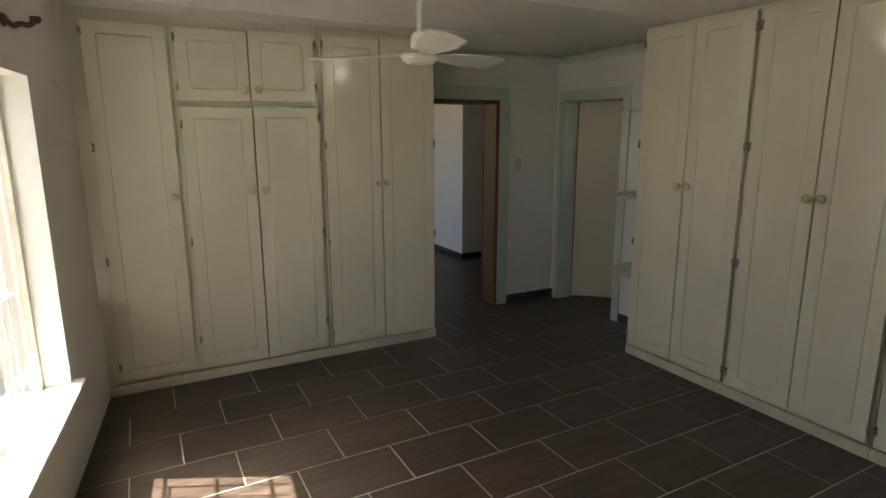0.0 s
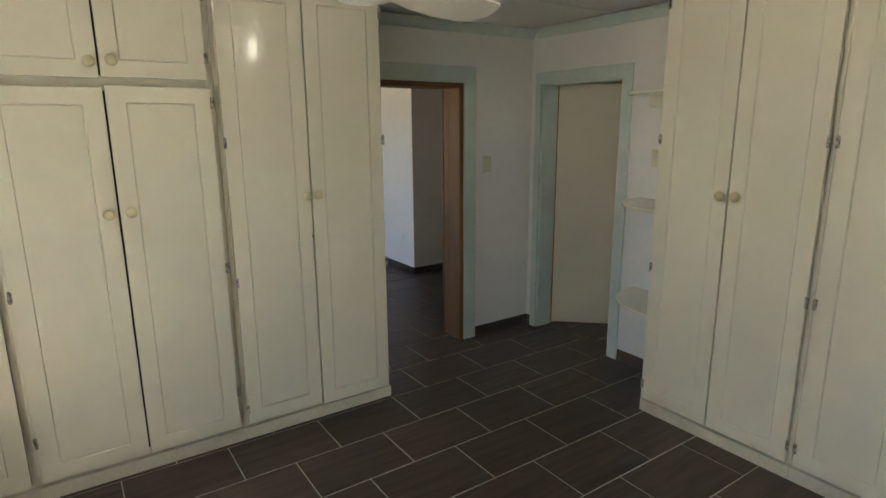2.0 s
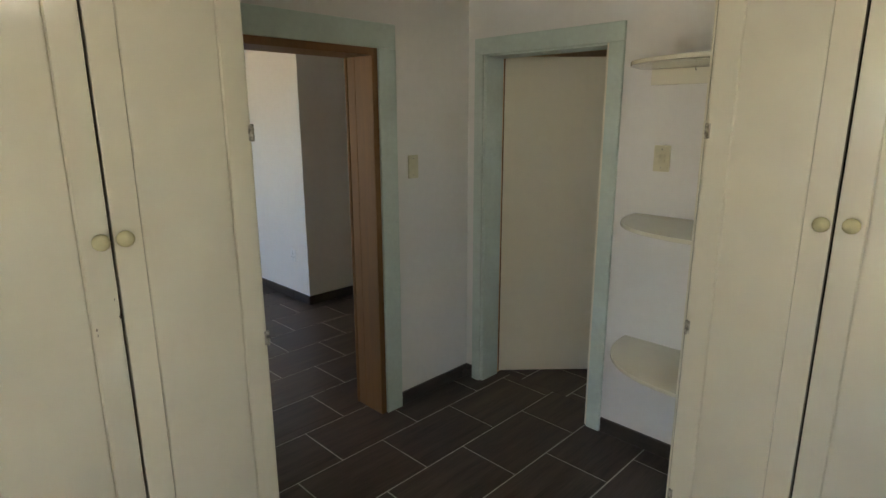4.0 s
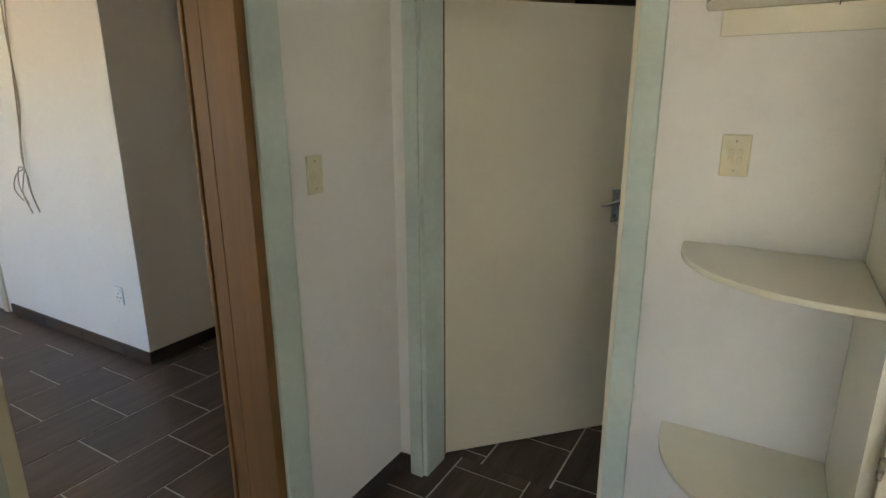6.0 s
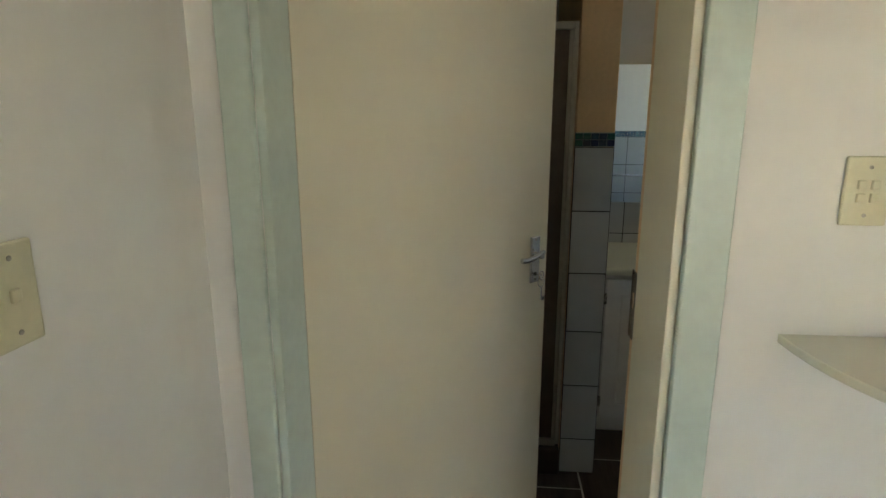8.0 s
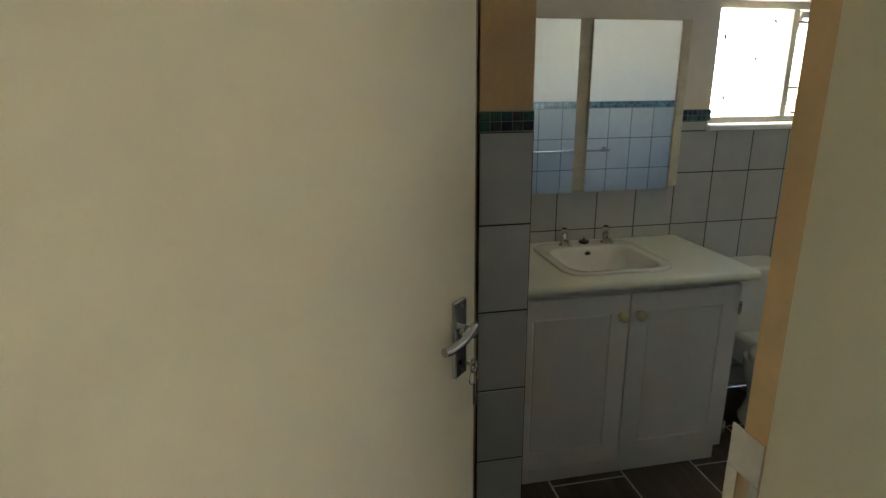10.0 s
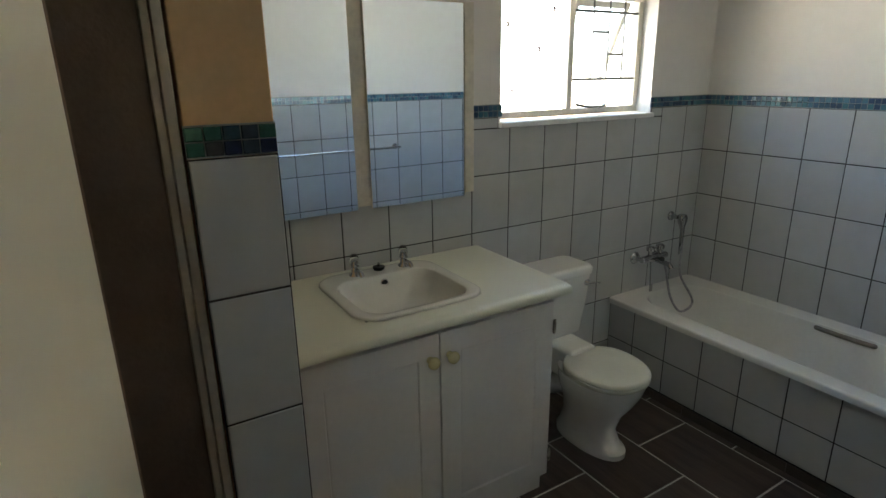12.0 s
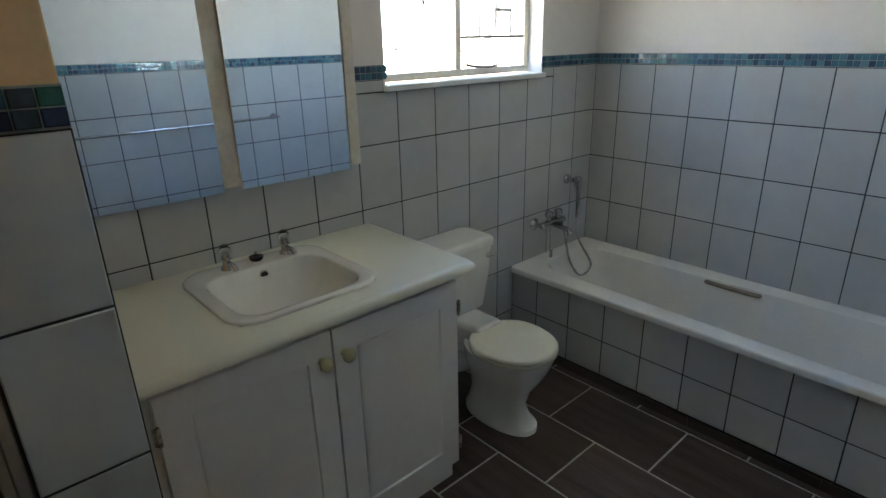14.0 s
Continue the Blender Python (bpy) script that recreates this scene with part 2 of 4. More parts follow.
def mesh_of(name, bm, material, flat=False):
    me = bpy.data.meshes.new(name)
    bm.to_mesh(me)
    bm.free()
    me.materials.append(material)
    if not flat:
        weigh_normals(me)
    return me


def part(name, bm, material, parent, label="", loc=None, turn=0.0):
    ob = new(name, mesh_of(name, bm, material))
    ob.parent = parent
    if loc:
        ob.location = loc
    ob.rotation_euler[2] = radians(turn)
    return tagged(ob, label)


def thing(name, loc, label, category, turn=0.0, group="", kind=""):
    ob = new(name)
    ob.empty_display_size = 0.1
    ob.location = loc
    ob.rotation_euler[2] = radians(turn)
    return tagged(ob, label, category, group, kind)


def solid(name, bm, material, label, category, loc=(0, 0, 0), turn=0.0, group="", kind=""):
    ob = new(name, mesh_of(name, bm, material))
    ob.location = loc
    ob.rotation_euler[2] = radians(turn)
    return tagged(ob, label, category, group, kind)


def structure(name, bm, material, label, category="wall"):
    return solid(name, bm, material, label, category, kind="structure")


def prism(points, z0, z1):
    bm = bmesh.new()
    lo = [bm.verts.new((x, y, z0)) for x, y in points]
    hi = [bm.verts.new((x, y, z1)) for x, y in points]
    bm.faces.new(lo[::-1])
    bm.faces.new(hi)
    for i in range(len(lo)):
        j = (i + 1) % len(lo)
        bm.faces.new((lo[i], lo[j], hi[j], hi[i]))
    bmesh.ops.recalc_face_normals(bm, faces=bm.faces)
    return bm


# ---- plan ----
YD, XD, WALL2 = 4.42, 3.650, 3.90          # doorway wall, bathroom-door wall, its bathroom face
CEIL = 2.40
XM, YB = 5.889, 0.780                       # mirror wall and bath wall
YLW, XRW = 3.907, 3.168                     # fronts of the two wardrobe rows
BACK = -1.9


# ---- walls ----
def wall_with_hole(name, label, along, base0, base1, a0, a1, holes, material=None, zt=CEIL):
    """A wall of the given thickness with rectangular openings (a, b, zlow, zhigh)."""
    bm = bmesh.new()

    def blk(p, q, z0, z1):
        if q - p < 1e-4 or z1 - z0 < 1e-4:
            return
        if along == "x":
            box(p, q, base0, base1, z0, z1, into=bm)
        else:
            box(base0, base1, p, q, z0, z1, into=bm)
    cur = a0
    for h0, h1, zl, zh in sorted(holes):
        blk(cur, h0, 0, zt)
        blk(h0, h1, 0, zl)
        blk(h0, h1, zh, zt)
        cur = h1
    blk(cur, a1, 0, zt)
    return structure(name, bm, material or M["wall"], label)


D1A, D1B, D1H = 2.235, 2.970, 1.978
D2A, D2B, D2H = 3.526, 4.300, 1.985
wall_with_hole("wall_north", "white painted bedroom wall with a doorway", "x", YD, YD + 0.2, -0.75, XD, [(D1A, D1B, 0, D1H)])
wall_with_hole("wall_east", "white painted wall with the bathroom doorway", "y", XD, WALL2, BACK, YD + 0.2, [(D2A, D2B, 0, D2H)])
wall_with_hole("wall_south", "plain white wall closing the bedroom", "x", BACK - 0.2, BACK, -1.4, WALL2, [])
WNA, WNB = 1.245, 2.190                    # bathroom window opening
wall_with_hole("wall_bath_east", "white bathroom wall with a window opening", "y", XM, XM + 0.2, 0.5, 4.65, [(WNA, WNB, 1.396, 1.975)])
wall_with_hole("wall_bath_south", "plain white bathroom wall above the bath", "x", YB - 0.2, YB, WALL2, XM, [])
wall_with_hole("wall_bath_north", "plain bathroom wall beside the shower", "x", 4.45, 4.65, WALL2, XM, [], M["peach"])
# inner face of the door wall in the bathroom, peach beside the opening
structure("wall_bath_west", box(WALL2 - 0.001, WALL2 + 0.006, D2A - 0.16, D2A - 0.002, 0, CEIL), M["peach"], "peach painted strip of wall beside the bathroom door")
# shower partition
PX, PY0, PY1 = 4.983, 3.390, 3.545
structure("partition_wall", box(PX, XM, PY0, PY1, 0, CEIL, 0.004), M["peach"], "short peach painted partition beside the shower")

# slightly skewed window wall
SK = thing("wall_west", (-0.345, 4.03, 0), "white painted bedroom wall with a wide window", "wall", turn=-5.85, kind="structure")
WY0, WY1, WZ0, WZ1 = -3.05, -1.01, 0.46, 1.93
bm = bmesh.new()
for a, b, z0, z1 in ((-6.3, WY0, 0, CEIL), (WY1, 0.75, 0, CEIL), (WY0, WY1, 0, WZ0), (WY0, WY1, WZ1, CEIL)):
    box(-0.17, 0, a, b, z0, z1, into=bm)
part("plaster", bm, M["wall"], SK)

# hall beyond the doorway
HX, HY = 3.705, 6.365
# the opening is added out of view, sized to light the hall
wall_with_hole("wall_hall_west", "plain white hall wall with an unseen opening added for daylight", "y", 0.4, 0.6, YD + 0.2, 9.6, [(6.45, 8.5, 0.75, 2.12)])
wall_with_hole("wall_hall_north", "plain white wall closing the hall", "x", 9.4, 9.6, 0.6, HX, [])
structure("wall_hall_corner", box(HX, 5.9, HY, 9.6, 0, CEIL, 0.006), M["wall"], "white wall corner with hanging cables in the hall")
wall_with_hole("wall_hall_east", "plain white wall closing the passage", "y", 5.7, 5.9, 4.65, HY, [])

# ceilings with cover strips
bm = prism([(-1.02, BACK - 0.2), (XD, BACK - 0.2), (XD, YD), (-0.36, YD)], CEIL, CEIL + 0.1)
for k in range(6):
    y = 3.63 - 1.03 * k
    box(-0.42 - 0.1 * (4.4 - y), XD, y - 0.022, y + 0.022, CEIL - 0.008, CEIL + 0.002, 0.002, 1, into=bm)
structure("ceiling", bm, M["ceiling"], "white painted ceiling boards with cover strips", "ceiling")
structure("ceiling_bathroom", box(WALL2, XM + 0.2, 0.5, 4.65, CEIL, CEIL + 0.1), M["ceiling"], "plain white bathroom ceiling", "ceiling")
CEIL_H = 2.285
bm = box(0.6, 5.7, YD + 0.2, 9.4, CEIL_H, CEIL + 0.1)
for k in range(4):
    box(0.6, 5.7, 5.6 + k * 1.03 - 0.022, 5.6 + k * 1.03 + 0.022, CEIL_H - 0.008, CEIL_H + 0.002, into=bm)
structure("ceiling_hall", bm, M["ceiling"], "white painted hall ceiling boards", "ceiling")


def cornice(name, pts, mat_key="mint", top=CEIL):
    """A small cove moulding along a straight run from p to q, on the side given by n."""
    (px, py), (qx, qy), (nx, ny) = pts
    prof = [(0, -0.075), (0.012, -0.075), (0.016, -0.055), (0.03, -0.03), (0.05, -0.018), (0.058, -0.013), (0.058, -0.010), (0, -0.010)]
    rings = [[Vector((x + nx * d, y + ny * d, top + h)) for d, h in prof] for x, y in ((px, py), (qx, qy))]
    return structure(name, loft(rings), M[mat_key], "small mint painted cornice under the ceiling", "cornice")


cornice("trim_cornice_north", ((2.03, YD), (XD, YD), (0, -1)))
cornice("trim_cornice_east", ((XD, YD - 0.06), (XD, 2.893), (-1, 0)))
cornice("trim_cornice_hall", ((HX, HY), (HX, 9.4), (-1, 0)), "wall", CEIL_H)


# ---- door frames ----
def casing(name, axis, face, out, a, b, h, w0=0.085, w1=0.085, top=0.1, t=0.018, label=""):
    """Flat architrave round an opening on a wall face."""
    f = thing(name, (0, 0, 0), label, "door frame", kind="structure")

    def blk(p, q, z0, z1):
        lo, hi = sorted((face, face + out * t))
        return box(p, q, lo, hi, z0, z1, 0.004) if axis == "x" else box(lo, hi, p, q, z0, z1, 0.004)
    part("upright", blk(a - w0, a, 0.0, h), M["mint"], f)
    part("upright", blk(b, b + w1, 0.0, h), M["mint"], f)
    part("head", blk(a - w0, b + w1, h, h + top), M["mint"], f)
    return f


casing("door_frame_1", "x", YD, -1, D1A, D1B, D1H, 0.09, 0.11, 0.118, label="mint green painted door surround")
casing("door_frame_2", "y", XD, -1, D2A, D2B, D2H, 0.077, 0.06, 0.088, label="mint green painted bathroom door surround")

# timber lining of the first doorway
lin = thing("door_lining", (0, 0, 0), "varnished brown timber door lining, door removed", "door frame", kind="structure")
part("jamb", box(D1B - 0.035, D1B + 0.001, YD - 0.004, YD + 0.138, 0.0, D1H, 0.002), M["timber"], lin)
part("stop", box(D1B - 0.034, D1B + 0.001, YD + 0.1405, YD + 0.203, 0.0, D1H, 0.003), M["timber"], lin)
part("bead", box(D1B - 0.040, D1B - 0.012, YD + 0.2055, YD + 0.222, 0.0, D1H, 0.004), M["timber"], lin)
part("jamb", box(D1A - 0.001, D1A + 0.035, YD - 0.004, YD + 0.215, 0.0, D1H, 0.003), M["leaf"], lin, "cream painted hinge-side jamb")
part("head", box(D1A + 0.035, D1B - 0.035, YD - 0.004, YD + 0.215, D1H - 0.035, D1H + 0.001, 0.003), M["timber"], lin)

# steel lining of the bathroom doorway, set in the room side of the wall
FX1 = 3.800
lin = thing("door_lining_2", (0, 0, 0), "mint and cream painted bathroom door lining", "door frame", kind="structure")
part("hinge_jamb", box(XD - 0.002, FX1, D2B - 0.018, D2B + 0.001, 0, D2H, 0.003), M["mint"], lin)
part("hinge_rebate", box(FX1 + 0.001, WALL2 + 0.004, D2B - 0.003, D2B + 0.001, 0, D2H, 0.001), M["peach"], lin)
part("latch_jamb", box(XD - 0.002, FX1 + 0.075, D2A - 0.001, D2A + 0.018, 0, D2H, 0.003), M["leaf"], lin)
part("latch_rebate", box(FX1 + 0.0755, WALL2 + 0.010, D2A - 0.001, D2A + 0.014, 0, D2H, 0.001), M["peach"], lin)
part("head", box(XD - 0.002, FX1, D2A + 0.018, D2B - 0.018, D2H - 0.012, D2H + 0.001, 0.003), M["mint"], lin)
SX0, SX1, SY = FX1 + 0.078, FX1 + 0.124, D2A + 0.0143
bm = box(SX0, SX1, SY, SY + 0.002, 1.085, 1.155, 0.0005)
box(SX0, SX1, SY, SY + 0.002, 1.195, 1.245, 0.0005, into=bm)
box(SX0, SX0 + 0.012, SY, SY + 0.002, 1.155, 1.195, into=bm)
box(SX1 - 0.016, SX1, SY, SY + 0.002, 1.155, 1.195, into=bm)
part("strike_plate", bm, M["chrome"], lin, "scratched metal strike plate")

# ---- bathroom door leaf, ajar ----
LEAF_W, LEAF_A = 0.878, 46.2
leaf = thing("door_1", (FX1 + 0.010, D2B - 0.010, 0), "cream painted flush door standing ajar into the bathroom", "door", turn=LEAF_A)
# local: hinge at the origin, leaf along -y, room face towards -x
part("panel", box(0.012, 0.04, -LEAF_W, -0.011, 0.012, D2H + 0.002, 0.002), M["leaf"], leaf)
part("hinge_edge", box(0.0135, 0.0395, -0.0108, 0.0045, 0.012, D2H + 0.002), M["edge_wood"], leaf, "bare timber hinge edge")
for z in (0.25, 1.0, 1.75):
    part("hinge", lathe([(0.006, 0), (0.007, 0.002), (0.007, 0.088), (0.006, 0.09)], 10, at=(-0.007, 0.008, z)), M["nickel"], leaf)


def lever(sx):
    x = 0.011 if sx < 0 else 0.041
    lo, hi = sorted((x, x + sx * 0.009))
    yc = -LEAF_W + 0.066
    pl = part("lock_plate", box(lo, hi, yc - 0.021, yc + 0.021, 1.070, 1.222, 0.004), M["chrome"], leaf, "chrome lever lock plate")
    part("spindle", lathe([(0.013, 0), (0.013, 0.012), (0.009, 0.014), (0.009, 0.03)], 14, "x" if sx > 0 else "-x", at=(x + sx * 0.008, yc, 1.162)), M["chrome"], pl)
    pts = smooth_path([(x + sx * 0.030, yc - 0.010, 1.172), (x + sx * 0.036, yc + 0.004, 1.172), (x + sx * 0.037, yc + 0.035, 1.164), (x + sx * 0.033, yc + 0.065, 1.158), (x + sx * 0.028, yc + 0.088, 1.158)])
    part("lever", tube(pts, 0.0085, 10), M["chrome"], pl, "curved chrome lever")
    part("keyhole", lathe([(0.006, 0), (0.006, 0.002)], 10, "x" if sx > 0 else "-x", at=(x + sx * 0.009, yc, 1.099)), M["black"], pl)
    for z in (1.081, 1.211):
        part("screw", lathe([(0.004, 0), (0.004, 0.0015), (0.001, 0.002)], 8, "x" if sx > 0 else "-x", at=(x + sx * 0.009, yc, z)), M["nickel"], pl)
    return pl, x, yc


pl, lx, lyc = lever(-1)
part("key", tube([(lx - 0.006, lyc, 1.099), (lx - 0.035, lyc, 1.099)], 0.003), M["chrome"], pl)
bm = tube([(lx - 0.035, lyc + 0.011 * math.cos(a), 1.099 + 0.013 * math.sin(a)) for a in np.linspace(0, 2 * math.pi, 17)], 0.0022, 6)
tube([(lx - 0.035, lyc + 0.016 * math.cos(a), 1.077 + 0.016 * math.sin(a)) for a in np.linspace(0, 2 * math.pi, 17)], 0.0013, 6, into=bm)
tube([(lx - 0.036, lyc, 1.063), (lx - 0.034, lyc - 0.004, 1.016)], 0.003, 6, into=bm)
box(lx - 0.037, lx - 0.033, lyc - 0.016, lyc - 0.002, 1.016, 1.028, into=bm)
part("key_ring", bm, M["chrome"], pl, "hanging spare key on a ring")
lever(1)
bm = box(0.016, 0.036, -LEAF_W - 0.0035, -LEAF_W + 0.001, 1.064, 1.214)
part("lock_edge", box(0.0125, 0.0395, -LEAF_W - 0.002, -LEAF_W + 0.001, 0.012, D2H + 0.002), M["edge_wood"], leaf, "bare brown timber lock edge")
part("lock_forend", bm, M["nickel"], leaf)


# ---- built-in wardrobes ----
def groove_door(w, h, t=0.02, side=0.075, top=0.07, depth=0.007):
    """A slab door, front towards -y, lower left corner at the origin, with a routed line round its field."""
    bm = bmesh.new()
    xs = [0, side, side + 0.0045, side + 0.011, w - side - 0.011, w - side - 0.0045, w - side, w]
    zs = [0, top, top + 0.0045, top + 0.011, h - top - 0.011, h - top - 0.0045, h - top, h]
    vs = {}
    for i, x in enumerate(xs):
        for j, z in enumerate(zs):
            ring_hit = (i in (2, 5) and 2 <= j <= 5) or (j in (2, 5) and 2 <= i <= 5)
            vs[i, j] = bm.verts.new((x, depth if ring_hit else 0.0, z))
    for i in range(7):
        for j in range(7):
            bm.faces.new((vs[i, j], vs[i + 1, j], vs[i + 1, j + 1], vs[i, j + 1]))
    rim = [e for e in bm.edges if e.is_boundary]
    ext = bmesh.ops.extrude_edge_only(bm, edges=rim)
    nv = [v for v in ext["geom"] if isinstance(v, bmesh.types.BMVert)]
    for v in nv:
        v.co.y = t
    bmesh.ops.contextual_create(bm, geom=[e for e in bm.edges if e.is_boundary])
    bmesh.ops.recalc_face_normals(bm, faces=bm.faces)
    outer = [e for e in bm.edges if len(e.link_faces) == 2 and e.calc_face_angle(0) > 1.2 and all(abs(v.co.y) < 1e-6 for v in e.verts)]
    bmesh.ops.bevel(bm, geom=outer, offset=0.0025, segments=2, profile=0.5, affect="EDGES")
    return bm


def knob(parent, x, z, r=0.024):
    part("knob", lathe([(0.012, -0.002), (0.010, 0.012), (r * 0.8, 0.018), (r, 0.026), (r * 0.96, 0.034), (r * 0.6, 0.042), (0.001, 0.044)], 18, "-y", at=(x, 0, z)), M["knob"], parent, "round cream painted knob")


def hinge(parent, x, z, sx):
    bm = lathe([(0.004, 0), (0.006, 0.003), (0.006, 0.052), (0.004, 0.055)], 8, at=(x, -0.005, z - 0.027))
    box(min(x, x + sx * 0.011), max(x, x + sx * 0.011), -0.0015, 0.001, z - 0.025, z + 0.025, into=bm)
    lathe([(0.007, 0), (0.007, 0.004)], 8, at=(x, -0.005, z - 0.012), into=bm)
    lathe([(0.007, 0), (0.007, 0.004)], 8, at=(x, -0.005, z + 0.012), into=bm)
    part("hinge", bm, M["nickel"], parent, "paint-chipped metal hinge")


def wardrobe(loc, turn, width, depth, doors, label, group="", filler=0.0):
    """doors: (x0, x1, z0, z1, knob x or None, knob z, hinge side or 0, hinge heights)."""
    w = thing("wardrobe_unit", loc, label, "wardrobe", turn=turn, group=group)
    rim = 0.022
    # solid body coloured near-black so the door gaps read as shaded
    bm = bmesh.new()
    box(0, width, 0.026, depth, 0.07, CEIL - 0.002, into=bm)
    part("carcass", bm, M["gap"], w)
    # face frame in the gaps round the doors
    bm = bmesh.new()
    x_lo, x_hi = min(d[0] for d in doors), max(d[1] for d in doors)
    z_hi = max(d[3] for d in doors)
    z_lo = min(d[2] for d in doors)
    box(0, x_lo + 0.014, 0.016, 0.03, 0.07, CEIL - 0.001, 0.001, 1, into=bm)
    box(x_hi - 0.014, width, 0.016, 0.03, 0.07, CEIL - 0.001, 0.001, 1, into=bm)
    box(x_lo + 0.014, x_hi - 0.014, 0.0165, 0.03, z_hi - 0.014, CEIL - 0.001, 0.001, 1, into=bm)
    box(x_lo + 0.014, x_hi - 0.014, 0.0165, 0.03, 0.07, z_lo + 0.012, 0.001, 1, into=bm)
    for z in [max(d[3] for d in doors if d[3] < z_hi - 0.1)] if any(d[3] < z_hi - 0.1 for d in doors) else []:
        box(x_lo + 0.014, x_hi - 0.014, 0.017, 0.03, z - 0.02, min(d[2] for d in doors if d[2] > z) + 0.014, into=bm)
    part("face_frame", bm, M["cream"], w)
    part("plinth", box(0, width, -0.008, 0.03, 0, 0.068, 0.003), M["cream_dark"], w, "scuffed cream plinth")
    for x0, x1, z0, z1, kx, kz, side, hz in doors:
        d = part("door", groove_door(x1 - x0 - 0.008, z1 - z0, 0.027), M["cream"], w, loc=(x0 + 0.004, -0.023, z0))
        if kx is not None:
            knob(d, kx - x0, kz - z0)
        for h in hz:
            hinge(d, -0.002 if side < 0 else x1 - x0 - 0.003, h - z0, -1 if side > 0 else 1)
    return w


H3 = (0.18, 0.89, 1.60, 2.28)
wardrobe((-0.36, YLW, 0), 0, 0.552, 0.51, [(0.075, 0.532, 0.10, 2.325, 0.489, 1.283, -1, (0.2, 0.9, 1.6, 2.26))], "cream painted single-door built-in wardrobe beside the window wall", "built-in wardrobes")
wardrobe((0.192, YLW, 0), 0, 0.923, 0.51, [
    (0.012, 0.458, 0.100, 1.848, 0.412, 1.298, -1, (0.3, 0.98, 1.74)), (0.458, 0.902, 0.092, 1.858, 0.501, 1.302, 1, (0.3, 0.98, 1.79)),
    (0.010, 0.452, 1.888, 2.326, 0.413, 1.955, -1, (1.97, 2.26)), (0.452, 0.892, 1.894, 2.342, 0.496, 1.962, 1, (1.99, 2.27))],
    "cream painted four-door built-in wardrobe with top cupboards", "built-in wardrobes")
wardrobe((1.117, YLW, 0), 0, 0.906, 0.51, [
    (0.014, 0.445, 0.100, 2.345, 0.406, 1.315, -1, H3), (0.445, 0.888, 0.085, 2.358, 0.468, 1.317, 1, H3)],
    "cream painted tall two-door wardrobe beside the doorway", "built-in wardrobes")
# flaked paint by the knobs of the doorway unit
unit3 = bpy.data.objects["wardrobe_unit.002"]
for cx, cz, r in ((0.440, 1.090, 0.0055), (0.430, 1.140, 0.002), (0.375, 1.062, 0.0025), (0.376, 1.045, 0.002)):
    bm = bmesh.new()
    pts = [(cx + r * k * math.cos(a), cz + 1.9 * r * k * math.sin(a)) for a, k in ((0.2, 0.7), (1.1, 0.9), (1.7, 1.3), (2.6, 0.5), (3.4, 0.9), (4.3, 1.2), (5.2, 0.5))]
    lo = [bm.verts.new((x, -0.0228, z)) for x, z in pts]
    hi = [bm.verts.new((x, -0.0236, z)) for x, z in pts]
    bm.faces.new(hi)
    for i in range(7):
        bm.faces.new((lo[i], lo[(i + 1) % 7], hi[(i + 1) % 7], hi[i]))
    bmesh.ops.recalc_face_normals(bm, faces=bm.faces)
    part("paint_chip", bm, M["dark_wood"], unit3, "dark flake where paint has chipped off")
# row facing the window
for k, y in enumerate((2.885, 2.040, 1.193)):
    wardrobe((XRW, y, 0), -90, 0.843 if k < 2 else 0.9, XD - XRW - 0.005, [
        (0.016, 0.420, 0.09, 2.37, 0.388, 1.328, -1, H3), (0.420, 0.832, 0.09, 2.37, 0.464, 1.333, 1, H3)],
        "cream painted tall two-door built-in wardrobe opposite the window", "built-in wardrobes")

# ---- quarter-round shelves ----
def shelf(z, reach, label, batten=False):
    s = thing("corner_shelf", (XD, 2.893, z), label, "shelf", group="corner shelves")
    n = 18
    top = [Vector((0, 0, 0))] + [Vector((-(XD - XRW - 0.04) * math.cos(a) ** 0.85, reach * math.sin(a) ** 0.85, 0)) for a in np.linspace(0, math.pi / 2 - 1e-6, n)]
    bm = bmesh.new()
    a = [bm.verts.new(p + Vector((0, 0, -0.017))) for p in top]
    b = [bm.verts.new(p) for p in top]
    bm.faces.new(a)
    bm.faces.new(b[::-1])
    for i in range(len(a)):
        j = (i + 1) % len(a)
        bm.faces.new((a[i], b[i], b[j], a[j]))
    bmesh.ops.recalc_face_normals(bm, faces=bm.faces)
    bmesh.ops.bevel(bm, geom=[e for e in bm.edges if e.calc_face_angle(0) > 1.0], offset=0.003, segments=2, affect="EDGES", profile=0.5)
    part("board", bm, M["cream"], s)
    if batten:
        part("batten", box(-0.018, -0.001, 0.01, reach - 0.04, -0.085, -0.0175, 0.003), M["cream"], s)
        part("hook", tube(smooth_path([(-0.18, 0.16, -0.022), (-0.18, 0.16, -0.035), (-0.174, 0.16, -0.042), (-0.168, 0.16, -0.036)]), 0.0016, 6), M["nickel"], s)
    else:
        part("bracket", box(-0.05, -0.001, 0.001, 0.012, -0.05, -0.0175, 0.002), M["cream"], s)
    return s


shelf(1.868, 0.455, "cream painted quarter-round shelf with a wall batten", True)
shelf(1.200, 0.450, "cream painted quarter-round shelf on the wardrobe end")
shelf(0.578, 0.455, "low cream painted quarter-round shelf on the wardrobe end")
solid("wardrobe_end_panel", box(XRW + 0.008, XD - 0.004, 2.8855, 2.892, 0.0, CEIL - 0.002), M["cream"], "cream painted end board of the wardrobe row", "panel")


